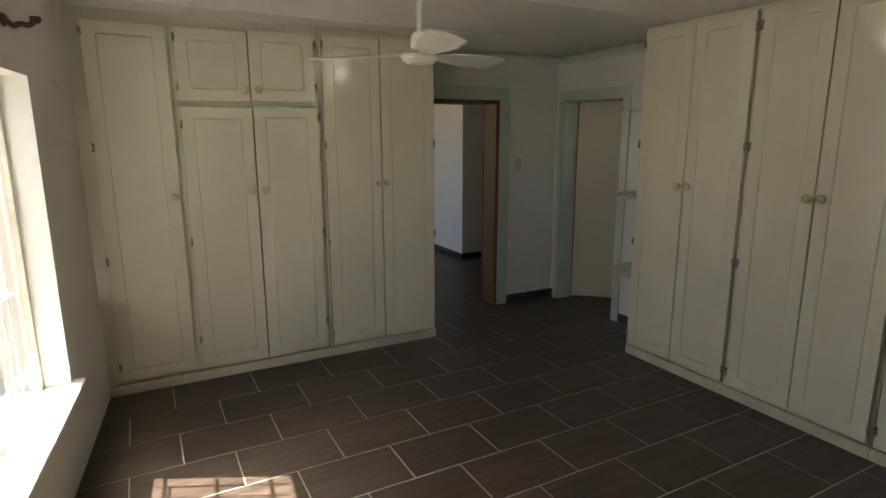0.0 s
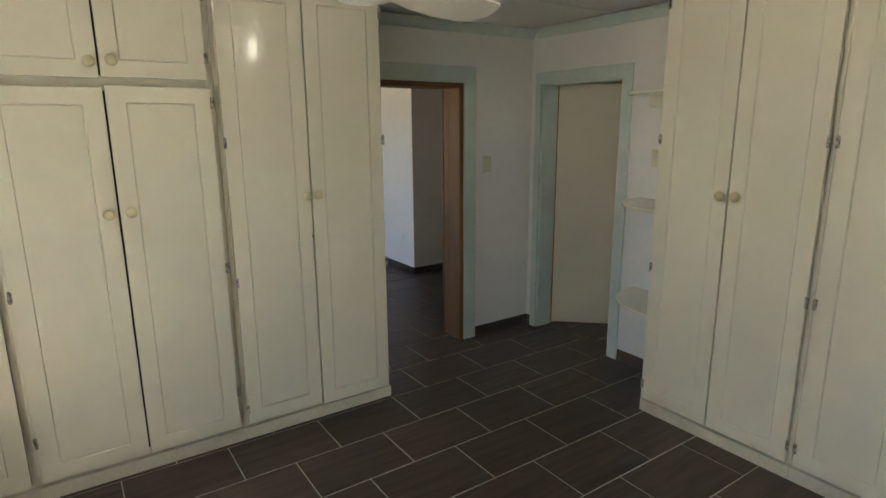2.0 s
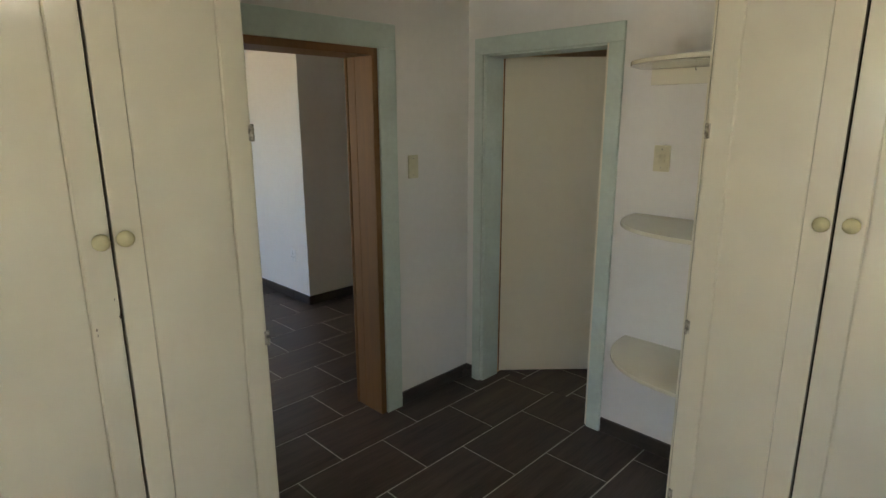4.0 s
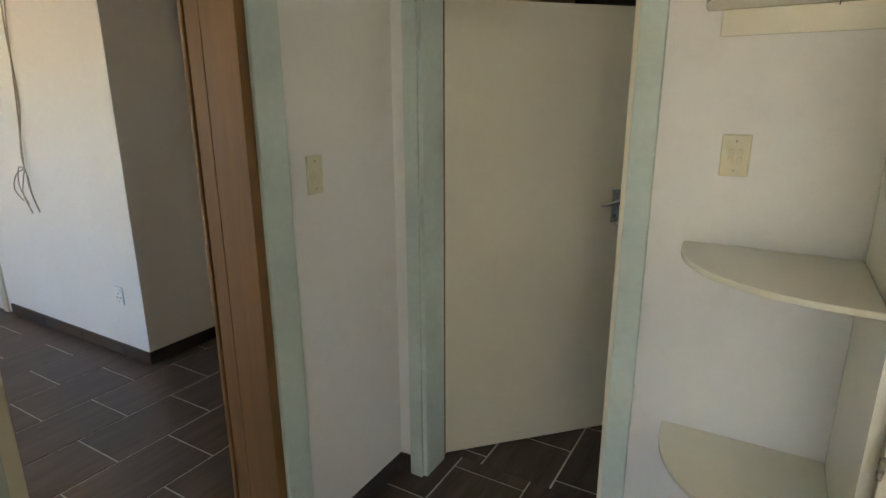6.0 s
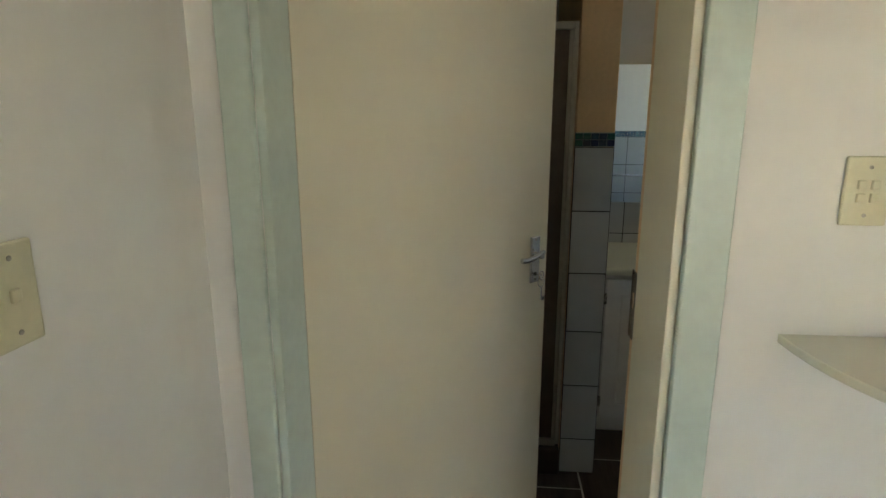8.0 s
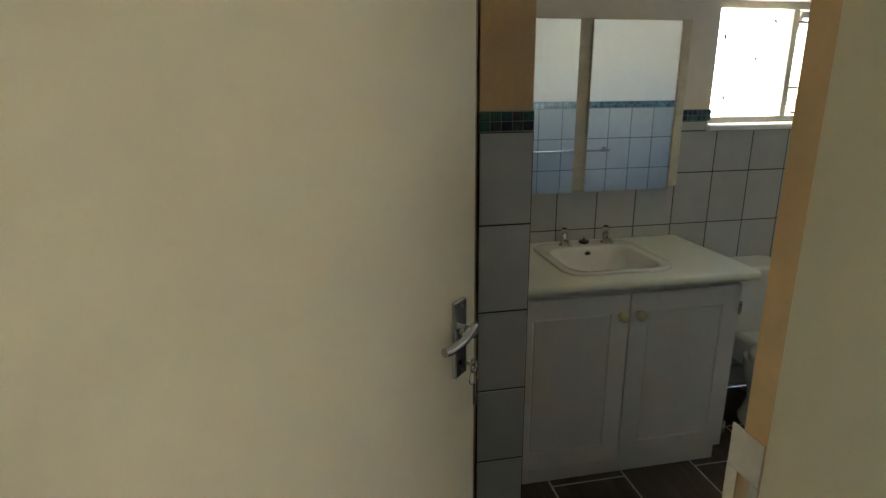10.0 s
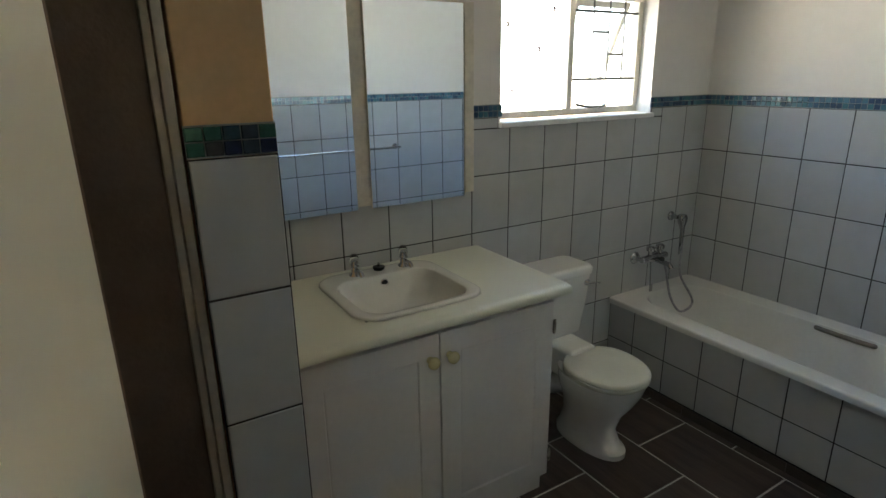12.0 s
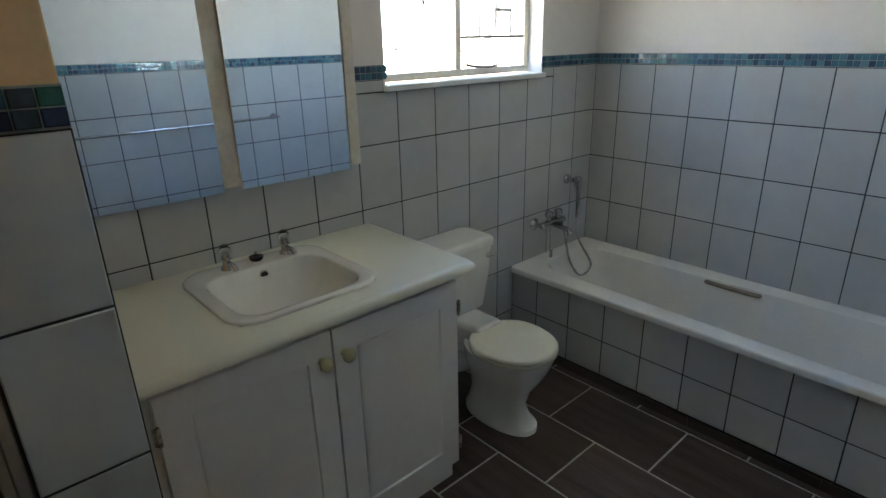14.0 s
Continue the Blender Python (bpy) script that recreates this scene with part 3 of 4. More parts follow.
# ---- switches and sockets ----
def plate(loc, turn, w, h, rockers, label, name="light_switch", category="light switch", mat_key="plate"):
    s = thing(name, loc, label, category, turn=turn)
    part("plate", box(-w / 2, w / 2, -0.008, 0.001, -h / 2, h / 2, 0.003), M[mat_key], s)
    for dx, dz in rockers:
        part("rocker", box(dx - 0.007, dx + 0.007, -0.012, -0.006, dz - 0.008, dz + 0.008, 0.002), M[mat_key], s)
    for dz in (-h / 2 + 0.018, h / 2 - 0.018):
        part("screw", lathe([(0.0035, 0), (0.0035, 0.001)], 8, "-y", at=(0, -0.008, dz)), M["nickel"], s)
    return s


plate((3.200, YD, 1.383), 0, 0.07, 0.125, [(0.0, 0.0)], "ivory single light switch on the white wall")
plate((XD, 3.234, 1.462), -90, 0.075, 0.118, [(-0.011, -0.011), (0.011, -0.011), (-0.011, 0.011), (0.011, 0.011)], "ivory four-way light switch above the shelf")
s = plate((HX, 6.60, 0.42), -90, 0.085, 0.115, [(0.02, 0.03)], "white wall socket in the hall", "wall_socket", "socket", "socket")
for dx, dz in ((0, 0.015), (-0.018, -0.015), (0.018, -0.015)):
    part("hole", lathe([(0.006, 0), (0.006, 0.001)], 8, "-y", at=(dx, -0.0085, dz)), M["black"], s)

# far door on the hall wall
hd = thing("door_2", (HX, 8.13, 0), "closed grey door in a cream painted surround", "door", kind="structure")
part("upright", box(-0.02, -0.001, 0.045, 0.11, 0, 1.93, 0.004), M["cream_dark"], hd)
part("head", box(-0.02, -0.001, 0.045, 1.0, 1.932, 2.03, 0.004), M["cream_dark"], hd)
part("panel", box(-0.008, -0.001, 0.112, 0.9, 0.005, 1.93), M["wall"], hd)

# ---- hanging cables in the hall ----
c = thing("hanging_cable", (HX, 7.42, 0), "loose grey cables hanging bare from the hall ceiling", "cable")
rng = random.Random(4)
for k in range(2):
    pts = [(-0.012 - 0.006 * k, -0.10 + 0.03 * k, CEIL_H - 0.08), (-0.02, -0.08 + 0.02 * k, 2.0), (-0.018, -0.02 - 0.03 * k, 1.6), (-0.02, 0.03 + 0.01 * k, 1.3), (-0.03, 0.02, 1.16)]
    part("cable", tube(smooth_path(pts), 0.005, 6), M["wire"], c)
for k in range(5):
    a = 1.2 * k
    pts = [(-0.03, 0.02, 1.17), (-0.05, 0.02 + 0.08 * math.cos(a), 1.13 + 0.05 * math.sin(a)), (-0.06, 0.02 + 0.12 * math.cos(a), 1.03 + 0.03 * math.sin(a)), (-0.04, 0.02 + 0.10 * math.cos(a) - 0.03, 0.95 - 0.02 * k)]
    part("strand", tube(smooth_path(pts), 0.0042, 5), M["wire"], c)

# ---- ceiling fan ----
FX, FY, FZ = 1.183, 2.44, 2.036
fan = thing("ceiling_fan", (FX, FY, FZ), "white three-blade ceiling fan on a short rod", "ceiling fan")
part("canopy", lathe([(0.012, 0.25), (0.035, 0.26), (0.055, 0.30), (0.06, 0.345), (0.058, CEIL - FZ)], 24), M["fan"], fan)
part("rod", lathe([(0.0125, 0.09), (0.0125, 0.28)], 14), M["fan"], fan)
part("coupling", lathe([(0.014, 0.020), (0.016, 0.036), (0.041, 0.040), (0.043, 0.05), (0.042, 0.088), (0.034, 0.108), (0.016, 0.12)], 24), M["fan"], fan)
part("motor", lathe([(0.001, -0.030), (0.055, -0.029), (0.068, -0.026), (0.072, -0.018), (0.084, -0.014), (0.089, -0.006), (0.089, 0.002), (0.083, 0.004), (0.089, 0.008), (0.082, 0.018), (0.04, 0.026), (0.001, 0.026)], 32), M["fan"], fan)
for ang in (136, 16, -104):
    bm = bmesh.new()
    n = 20
    top, bot = [], []
    for i in range(n + 1):
        s_ = i / n
        r = 0.105 + 0.475 * s_
        half = 0.034 + 0.052 * math.sin(min(1, s_ * 1.6) * math.pi / 2) if s_ < 0.85 else 0.086 * math.sqrt(max(0.03, 1 - ((s_ - 0.85) / 0.15) ** 2))
        tilt = radians(-12)
        zc = 0.012 + 0.004 * s_
        for arr, dz in ((top, 0.0025), (bot, -0.0025)):
            arr.append([bm.verts.new((r, sgn * half * math.cos(tilt), zc + sgn * half * math.sin(tilt) + dz)) for sgn in (-1, 0, 1)])
    for arr in (top, bot):
        for i in range(n):
            for k in range(2):
                bm.faces.new((arr[i][k], arr[i][k + 1], arr[i + 1][k + 1], arr[i + 1][k]))
    for i in range(n):
        for k in (0, 2):
            bm.faces.new((top[i][k], top[i + 1][k], bot[i + 1][k], bot[i][k]))
    for i in (0, n):
        for k in range(2):
            bm.faces.new((top[i][k], top[i][k + 1], bot[i][k + 1], bot[i][k]))
    bmesh.ops.recalc_face_normals(bm, faces=bm.faces)
    bl = part("blade", bm, M["fan"], fan, turn=ang)
    part("blade_iron", box(0.07, 0.17, -0.022, 0.022, 0.009, 0.015, 0.002), M["fan"], bl)

# ---- lit bulb on the ceiling ----
lamp = thing("ceiling_lamp", (1.84, 1.93, CEIL), "small lit bulb in a white ceiling lampholder", "ceiling lamp")
part("holder", lathe([(0.04, 0), (0.042, -0.006), (0.03, -0.02), (0.02, -0.03), (0.019, -0.055)], 20), M["fan"], lamp)
part("bulb", lathe([(0.013, -0.05), (0.017, -0.065), (0.028, -0.09), (0.03, -0.108), (0.024, -0.126), (0.001, -0.136)], 20), M["bulb"], lamp, "glowing warm bulb")

# ---- bedroom window on the skewed wall ----
def steel_window(name, loc, turn, w, h, mullions, label, open_light=None):
    f = thing(name, loc, label, "window", turn=turn, kind="structure")
    t = 0.032
    for a, b, z0, z1 in ((0, w, 0, t), (0, w, h - t, h), (0, t, t, h - t), (w - t, w, t, h - t)):
        part("frame", box(a, b, -0.02, 0.02, z0, z1, 0.004), M["steel"], f)
    xs = [t] + list(mullions) + [w - t]
    for m in mullions:
        part("mullion", box(m - 0.016, m + 0.016, -0.018, 0.018, t, h - t, 0.003), M["steel"], f)
    for k, (a, b) in enumerate(zip(xs, xs[1:])):
        if k == open_light:
            continue
        p = part("pane", box(a, b, -0.003, 0.001, t, h - t), M["glass"], f)
        p.visible_shadow = False
    return f


def place_on(parent, ob, x, y, z, turn):
    ob.location = Matrix.LocRotScale(parent.location, parent.rotation_euler, None) @ Vector((x, y, z))
    ob.rotation_euler[2] = parent.rotation_euler[2] + radians(turn)


W_W, W_H = WY1 - WY0, WZ1 - WZ0
wb = steel_window("window_1", (0, 0, 0), 0, W_W, W_H, [0.62, 1.24], "cream steel casement window with white burglar bars")
place_on(SK, wb, -0.13, WY1, WZ0, -90)
for k in range(1, 22):
    x = W_W * k / 22
    bar = part("burglar_bar", tube([(x, -0.045, 0.03), (x, -0.045, W_H - 0.03)], 0.006, 6), M["bars"], wb)
for z in (0.12, 0.5, 0.9, 1.32):
    part("burglar_rail", box(0.01, W_W - 0.01, -0.052, -0.040, z - 0.006, z + 0.006), M["bars"], wb)
rng = random.Random(7)
for k in range(1, 21, 2):
    z = 0.25 + 0.9 * rng.random()
    part("burglar_link", box(W_W * k / 22, W_W * (k + 1) / 22, -0.05, -0.042, z - 0.005, z + 0.005), M["bars"], wb)
part("stay", tube([(0.64, -0.03, 0.75), (0.6, -0.06, 0.74), (0.52, -0.07, 0.64)], 0.006, 6), M["dark_wood"], wb, "dark casement stay handle")
sl = solid("window_sill", box(-0.105, 0.055, WY0 - 0.06, WY1 + 0.06, WZ0, WZ0 + 0.022, 0.006), M["sill"], "sunlit white painted window sill in the bedroom", "window sill", kind="structure")
place_on(SK, sl, 0, 0, 0.0, 0)
cb = thing("curtain_bracket", (0, 0, 0), "dark turned wooden curtain rod bracket above the window", "curtain bracket")
place_on(SK, cb, 0, -1.26, 2.12, 0)
part("wall_plate", lathe([(0.026, 0), (0.028, 0.006), (0.02, 0.014), (0.014, 0.02)], 16, "x"), M["dark_wood"], cb)
part("arm", tube(smooth_path([(0.012, 0, 0), (0.035, 0, -0.02), (0.06, 0, -0.012), (0.085, 0, -0.016), (0.11, 0, 0.002)]), 0.011, 10), M["dark_wood"], cb)
part("cup", lathe([(0.012, -0.006), (0.02, 0.004), (0.02, 0.018), (0.012, 0.018)], 14, at=(0.112, 0, 0)), M["dark_wood"], cb)
bc = thing("blind_cord", (0, 0, 0), "thin pale cord looped on the wall by the wardrobe", "cord")
place_on(SK, bc, 0, -0.55, 1.9, 0)
part("cord", tube(smooth_path([(0.012, 0.15, 0.42), (0.02, 0.3, 0.28), (0.012, 0.38, 0.12), (0.01, 0.26, 0.02), (0.01, 0.05, 0.03), (0.008, -0.02, 0.05)]), 0.003, 6), M["socket"], bc)


# ---- vanity ----
VY0, VY1, VX = 2.355, PY0 - 0.002, 5.335
van = thing("vanity_cabinet", (VX, VY1, 0), "white two-door vanity cabinet with routed doors", "vanity cabinet", turn=-90)
VW = VY1 - VY0
VD = XM - VX - 0.009
bm = box(0.0, 0.018, 0.012, VD, 0.085, 0.858)
box(VW - 0.018, VW, 0.012, VD, 0.085, 0.858, into=bm)
box(0.018, VW - 0.018, VD - 0.012, VD, 0.085, 0.858, into=bm)
box(0.018, VW - 0.018, 0.012, VD - 0.012, 0.085, 0.103, into=bm)
box(0.018, VW - 0.018, 0.012, 0.03, 0.103, 0.858, into=bm)
part("carcass", bm, M["vanity"], van)
part("plinth", box(0.0, VW - 0.006, 0.028, 0.05, 0, 0.085, 0.002), M["vanity"], van)
part("plinth_return", box(VW - 0.022, VW - 0.006, 0.0505, VD, 0, 0.085, 0.002), M["vanity"], van)
for x0, x1, kx in ((0.075, 0.543, 0.507), (0.548, VW - 0.005, 0.580)):
    d = part("door", groove_door(x1 - x0, 0.735, 0.019, 0.075, 0.075, 0.006), M["vanity"], van, loc=(x0, -0.009, 0.092))
    knob(d, kx - x0, 0.652, 0.021)
    hinge(d, (x1 - x0) + 0.001 if kx > 0.55 else -0.001, 0.637, 1 if kx > 0.55 else -1)
    hinge(d, (x1 - x0) + 0.001 if kx > 0.55 else -0.001, 0.09, 1 if kx > 0.55 else -1)

# worktop with a cut-out for the basin
BX0, BX1, BY0, BY1 = 5.368, 5.825, 2.612, 3.085
CT = 0.895


def rrect(cx, cy, z, hx, hy, r, n=10):
    pts = []
    for qx, qy, a0 in ((1, 1, 0), (-1, 1, 90), (-1, -1, 180), (1, -1, 270)):
        for k in range(n):
            a = radians(a0 + 90 * k / (n - 1))
            pts.append(Vector((cx + qx * (hx - r) + r * math.cos(a), cy + qy * (hy - r) + r * math.sin(a), z)))
    return pts


bx, by = (BX0 + BX1) / 2, (BY0 + BY1) / 2
wx0, wx1, wy0, wy1 = 5.293, XM - 0.008, 2.323, VY1
top = thing("worktop", (0, 0, 0), "pale post-formed worktop with a rounded front edge", "worktop")
hx0, hx1, hy0, hy1 = bx - 0.205, bx + 0.197, by - 0.215, by + 0.215
bm = bmesh.new()
for x0, x1, y0, y1 in ((wx0 + 0.013, hx0, wy0 + 0.013, wy1), (hx1, wx1, wy0 + 0.013, wy1), (hx0, hx1, wy0 + 0.013, hy0), (hx0, hx1, hy1, wy1)):
    box(x0, x1, y0, y1, CT - 0.036, CT, into=bm)
part("slab", bm, M["counter"], top)
nose = [Vector((0.012, 0, 0)), Vector((-0.006, 0, -0.001)), Vector((-0.014, 0, -0.007)), Vector((-0.017, 0, -0.018)), Vector((-0.014, 0, -0.030)), Vector((-0.004, 0, -0.037)), Vector((0.012, 0, -0.037))]
part("front_nosing", loft([[Vector((wx0 + q.x, y, CT + q.z)) for q in nose] for y in (wy0 + 0.0, wy1)]), M["counter"], top)
part("end_nosing", loft([[Vector((x, wy0 + q.x, CT + q.z)) for q in nose] for x in (wx0 + 0.0125, wx1)]), M["counter"], top)
# ---- basin ----
bas = thing("wash_basin", (bx, by, CT), "white oval-cornered ceramic basin set in the worktop", "wash basin")
BHX, BHY = (BX1 - BX0) / 2, (BY1 - BY0) / 2
R = [rrect(0, 0, z, BHX - e, BHY - e, 0.09 - e) for z, e in ((0.001, 0), (0.007, 0), (0.011, 0.0045), (0.012, 0.015))]
R += [rrect(-0.026, 0, 0.010, BHX - 0.055, BHY - 0.038, 0.08), rrect(-0.026, 0, 0.003, BHX - 0.062, BHY - 0.045, 0.078), rrect(-0.026, 0, -0.02, BHX - 0.069, BHY - 0.053, 0.076), rrect(-0.026, 0, -0.06, BHX - 0.085, BHY - 0.072, 0.072), rrect(-0.024, 0, -0.10, BHX - 0.115, BHY - 0.115, 0.065), rrect(-0.02, 0, -0.122, 0.06, 0.072, 0.045), rrect(-0.018, 0, -0.128, 0.02, 0.02, 0.018)]
part("bowl", loft(R, cap0=False), M["ceramic"], bas)
ov = part("overflow", lathe([(0.0125, 0), (0.0125, 0.004), (0.009, 0.005)], 16, "-x", at=(BHX - 0.093, -0.01, -0.024)), M["black"], bas, "dark overflow hole")
part("overflow_ring", lathe([(0.0165, 0), (0.0165, 0.003), (0.015, 0.0045), (0.0128, 0.0035)], 18, "-x", at=(BHX - 0.093, -0.01, -0.024)), M["chrome"], ov, "thin chrome overflow ring")
part("waste", lathe([(0.02, 0), (0.02, 0.003), (0.012, 0.004)], 16, at=(-0.018, 0, -0.130)), M["chrome"], bas)
for yy in (0.086, -0.116):
    t = thing("basin_tap", (bx + 0.180, by + yy, CT + 0.012), "chrome pillar tap with a clear acrylic head", "tap", group="basin taps")
    part("base", lathe([(0.022, 0), (0.021, 0.005), (0.014, 0.01), (0.012, 0.026), (0.009, 0.03), (0.007, 0.055)], 18), M["chrome"], t)
    part("spout", tube(smooth_path([(0, 0, 0.018), (-0.025, -0.002, 0.022), (-0.046, -0.004, 0.019), (-0.056, -0.005, 0.008)]), 0.0085, 10), M["chrome"], t)
    part("head", lathe([(0.010, 0.03), (0.018, 0.036), (0.020, 0.056), (0.017, 0.070), (0.011, 0.074)], 8), M["acrylic"], t, "faceted clear acrylic head")
    part("cap", lathe([(0.012, 0.0742), (0.012, 0.080), (0.006, 0.082)], 12), M["black"], t)
pg = thing("basin_plug", (bx + 0.190, by - 0.015, CT + 0.012), "black rubber basin plug lying between the taps", "plug")
part("stopper", lathe([(0.019, 0), (0.023, 0.006), (0.023, 0.013), (0.006, 0.014), (0.005, 0.02)], 16), M["black"], pg)
part("ring", tube([(0.006 * math.cos(a), 0.0, 0.022 + 0.006 * math.sin(a)) for a in np.linspace(0, 2 * math.pi, 13)], 0.0015, 5), M["black"], pg)

# ---- mirror cabinet ----
MY, MH = 2.348, 0.735
mc = thing("mirror_cabinet", (XM - 0.0072, MY, 1.142), "cream framed wall cabinet with mirrored doors", "mirror cabinet")
ML = PY0 - MY - 0.002
part("back", box(-0.018, 0.0, 0, ML, 0.0, MH, 0.003), M["steel"], mc)
part("side", box(-0.026, -0.018, 0.0, 0.044, 0.0, MH, 0.002), M["steel"], mc)
part("post", box(-0.03, -0.018, 0.455, 0.55, 0.0, MH, 0.003), M["steel"], mc)
part("rail", box(-0.026, -0.018, 0.044, ML, MH - 0.022, MH, 0.002), M["steel"], mc)
for y0, y1 in ((0.058, 0.474), (0.531, ML - 0.002)):
    d = part("door", box(-0.038, -0.032, y0, y1, -0.010, MH - 0.006, 0.001), M["steel"], mc)
    part("mirror", box(-0.0415, -0.0385, y0 + 0.001, y1 - 0.001, -0.009, MH - 0.007, 0.0012), M["mirror"], d, "mirror glass tinted blue for the skylight")

# ---- toilet ----
TYC = 1.952
wc = thing("toilet", (5.475, TYC, 0), "white ceramic close-coupled toilet with the lid down", "toilet")


def egg(z, x0, x1, hy, p=2.2, n=36):
    """An oval ring from front x0 to back x1, blunter behind."""
    pts = []
    for i in range(n):
        a = 2 * math.pi * i / n
        c, s_ = math.cos(a), math.sin(a)
        cx = x0 + (x1 - x0) * 0.55
        rx = (x1 - cx) if c > 0 else (cx - x0)
        pts.append(Vector((cx + rx * math.copysign(abs(c) ** (2 / p), c), hy * math.copysign(abs(s_) ** (2 / p), s_), z)))
    return pts


part("bowl", loft([egg(0, -0.175, 0.20, 0.105), egg(0.025, -0.175, 0.20, 0.105), egg(0.045, -0.145, 0.19, 0.088), egg(0.12, -0.115, 0.17, 0.076), egg(0.20, -0.14, 0.17, 0.095), egg(0.27, -0.185, 0.17, 0.135), egg(0.33, -0.215, 0.17, 0.163), egg(0.375, -0.228, 0.17, 0.172), egg(0.392, -0.226, 0.17, 0.170)]), M["ceramic"], wc)
part("pan_back", box(0.07, 0.375, -0.09, 0.09, 0.29, 0.458, 0.03, 4), M["ceramic"], wc)
part("trap", tube(smooth_path([(0.05, 0, 0.12), (0.12, 0, 0.20), (0.19, 0, 0.22), (0.29, 0, 0.16), (0.36, 0, 0.12)]), 0.052, 14), M["ceramic"], wc)
part("seat", loft([egg(0.394, -0.234, 0.125, 0.178), egg(0.398, -0.238, 0.127, 0.182), egg(0.410, -0.238, 0.127, 0.182), egg(0.414, -0.235, 0.125, 0.179)]), M["seat"], wc, "ivory plastic seat")
part("lid", loft([egg(0.416, -0.236, 0.125, 0.180), egg(0.420, -0.240, 0.128, 0.184), egg(0.430, -0.238, 0.127, 0.182), egg(0.438, -0.225, 0.12, 0.172), egg(0.442, -0.18, 0.10, 0.135), egg(0.443, -0.08, 0.05, 0.05)]), M["seat"], wc, "closed ivory plastic lid")
for sy in (-0.07, 0.07):
    part("lid_hinge", lathe([(0.012, 0), (0.014, 0.006), (0.013, 0.03), (0.006, 0.036)], 12, at=(0.138, sy, 0.403)), M["seat"], wc)
cis = part("cistern", loft([rrect(0.305, 0.018, 0.455, 0.075, 0.155, 0.05), rrect(0.305, 0.018, 0.47, 0.085, 0.164, 0.05), rrect(0.300, 0.018, 0.64, 0.097, 0.176, 0.045), rrect(0.296, 0.018, 0.778, 0.100, 0.182, 0.04)]), M["ceramic"], wc)
part("cistern_lid", loft([rrect(0.293, 0.018, 0.780, 0.103, 0.187, 0.045), rrect(0.293, 0.018, 0.784, 0.106, 0.190, 0.045), rrect(0.293, 0.018, 0.811, 0.106, 0.190, 0.045), rrect(0.293, 0.018, 0.823, 0.097, 0.181, 0.045), rrect(0.293, 0.018, 0.826, 0.08, 0.162, 0.04)]), M["ceramic"], wc)
part("flush_boss", lathe([(0.016, 0), (0.016, 0.006), (0.01, 0.012), (0.008, 0.02)], 14, "-x", at=(0.199, -0.118, 0.738)), M["chrome"], wc)
part("flush_lever", tube(smooth_path([(0.182, -0.118, 0.738), (0.178, -0.138, 0.736), (0.174, -0.188, 0.730)]), 0.0045, 8), M["chrome"], wc, "thin chrome flush lever")
part("inlet_pipe", tube(smooth_path([(0.31, -0.12, 0.465), (0.31, -0.125, 0.40), (0.34, -0.15, 0.36), (0.397, -0.17, 0.33)]), 0.007, 8), M["black"], wc, "dark flexible inlet hose")
for ob in wc.children:
    ob.data.transform(Matrix.Diagonal((1.0, 0.93, 0.93, 1.0)))

# ---- bath ----
BF = 1.437
bath = thing("bathtub", ((WALL2 + XM) / 2 + 0.004, (YB + BF) / 2 + 0.006, 0), "white built-in bathtub with chrome grab handles", "bathtub")
hx, hy = (XM - WALL2) / 2 - 0.012, (BF - YB) / 2 - 0.004
R = [rrect(0, 0, 0.476, hx, hy, 0.012), rrect(0, 0, 0.476, hx + 0.003, hy + 0.012, 0.02), rrect(0, 0, 0.50, hx + 0.003, hy + 0.012, 0.02), rrect(0, 0, 0.508, hx, hy + 0.008, 0.02), rrect(0, 0, 0.510, hx - 0.008, hy, 0.02),
     rrect(0.0, 0, 0.508, hx - 0.075, hy - 0.06, 0.14), rrect(0.0, 0, 0.50, hx - 0.085, hy - 0.068, 0.15), rrect(0.01, 0, 0.40, hx - 0.13, hy - 0.085, 0.16), rrect(0.05, 0, 0.22, hx - 0.24, hy - 0.115, 0.16), rrect(0.07, 0, 0.14, hx - 0.31, hy - 0.15, 0.13), rrect(0.08, 0, 0.118, hx - 0.38, hy - 0.2, 0.1)]
for k, ring_ in enumerate(R):
    for p in ring_ if k >= 5 else ():
        s_ = min(1, max(0, (p.x + 0.10) / 0.22))
        s_ = s_ * s_ * (3 - 2 * s_)
        p.y -= math.copysign(0.042 * s_, p.y) * (1 if k < 9 else 0.3)
for ring_ in R:
    for p in ring_:
        p.z *= 0.897
part("tub", loft(R, cap0=False), M["bath"], bath)
for sy, x0 in ((-1, 0.085), (1, 0.125)):
    y = sy * (hy - 0.062)
    pts = smooth_path([(x0 - 0.118, y - sy * 0.004, 0.428), (x0 - 0.113, y - sy * 0.035, 0.435), (x0, y - sy * 0.04, 0.435), (x0 + 0.113, y - sy * 0.035, 0.435), (x0 + 0.118, y - sy * 0.004, 0.428)])
    g = part("grab_handle", tube(pts, 0.0115, 10), M["dark_chrome"], bath, "chrome grab handle with shade put into its colour")
    for dx in (-0.118, 0.118):
        part("boss", lathe([(0.017, 0), (0.015, 0.01), (0.01, 0.016)], 12, "y" if sy < 0 else "-y", at=(x0 + dx, y + sy * 0.002, 0.428)), M["dark_chrome"], g)
part("bath_waste", lathe([(0.03, 0), (0.03, 0.003), (0.02, 0.004)], 16, at=(0.42, 0, 0.107)), M["chrome"], bath)

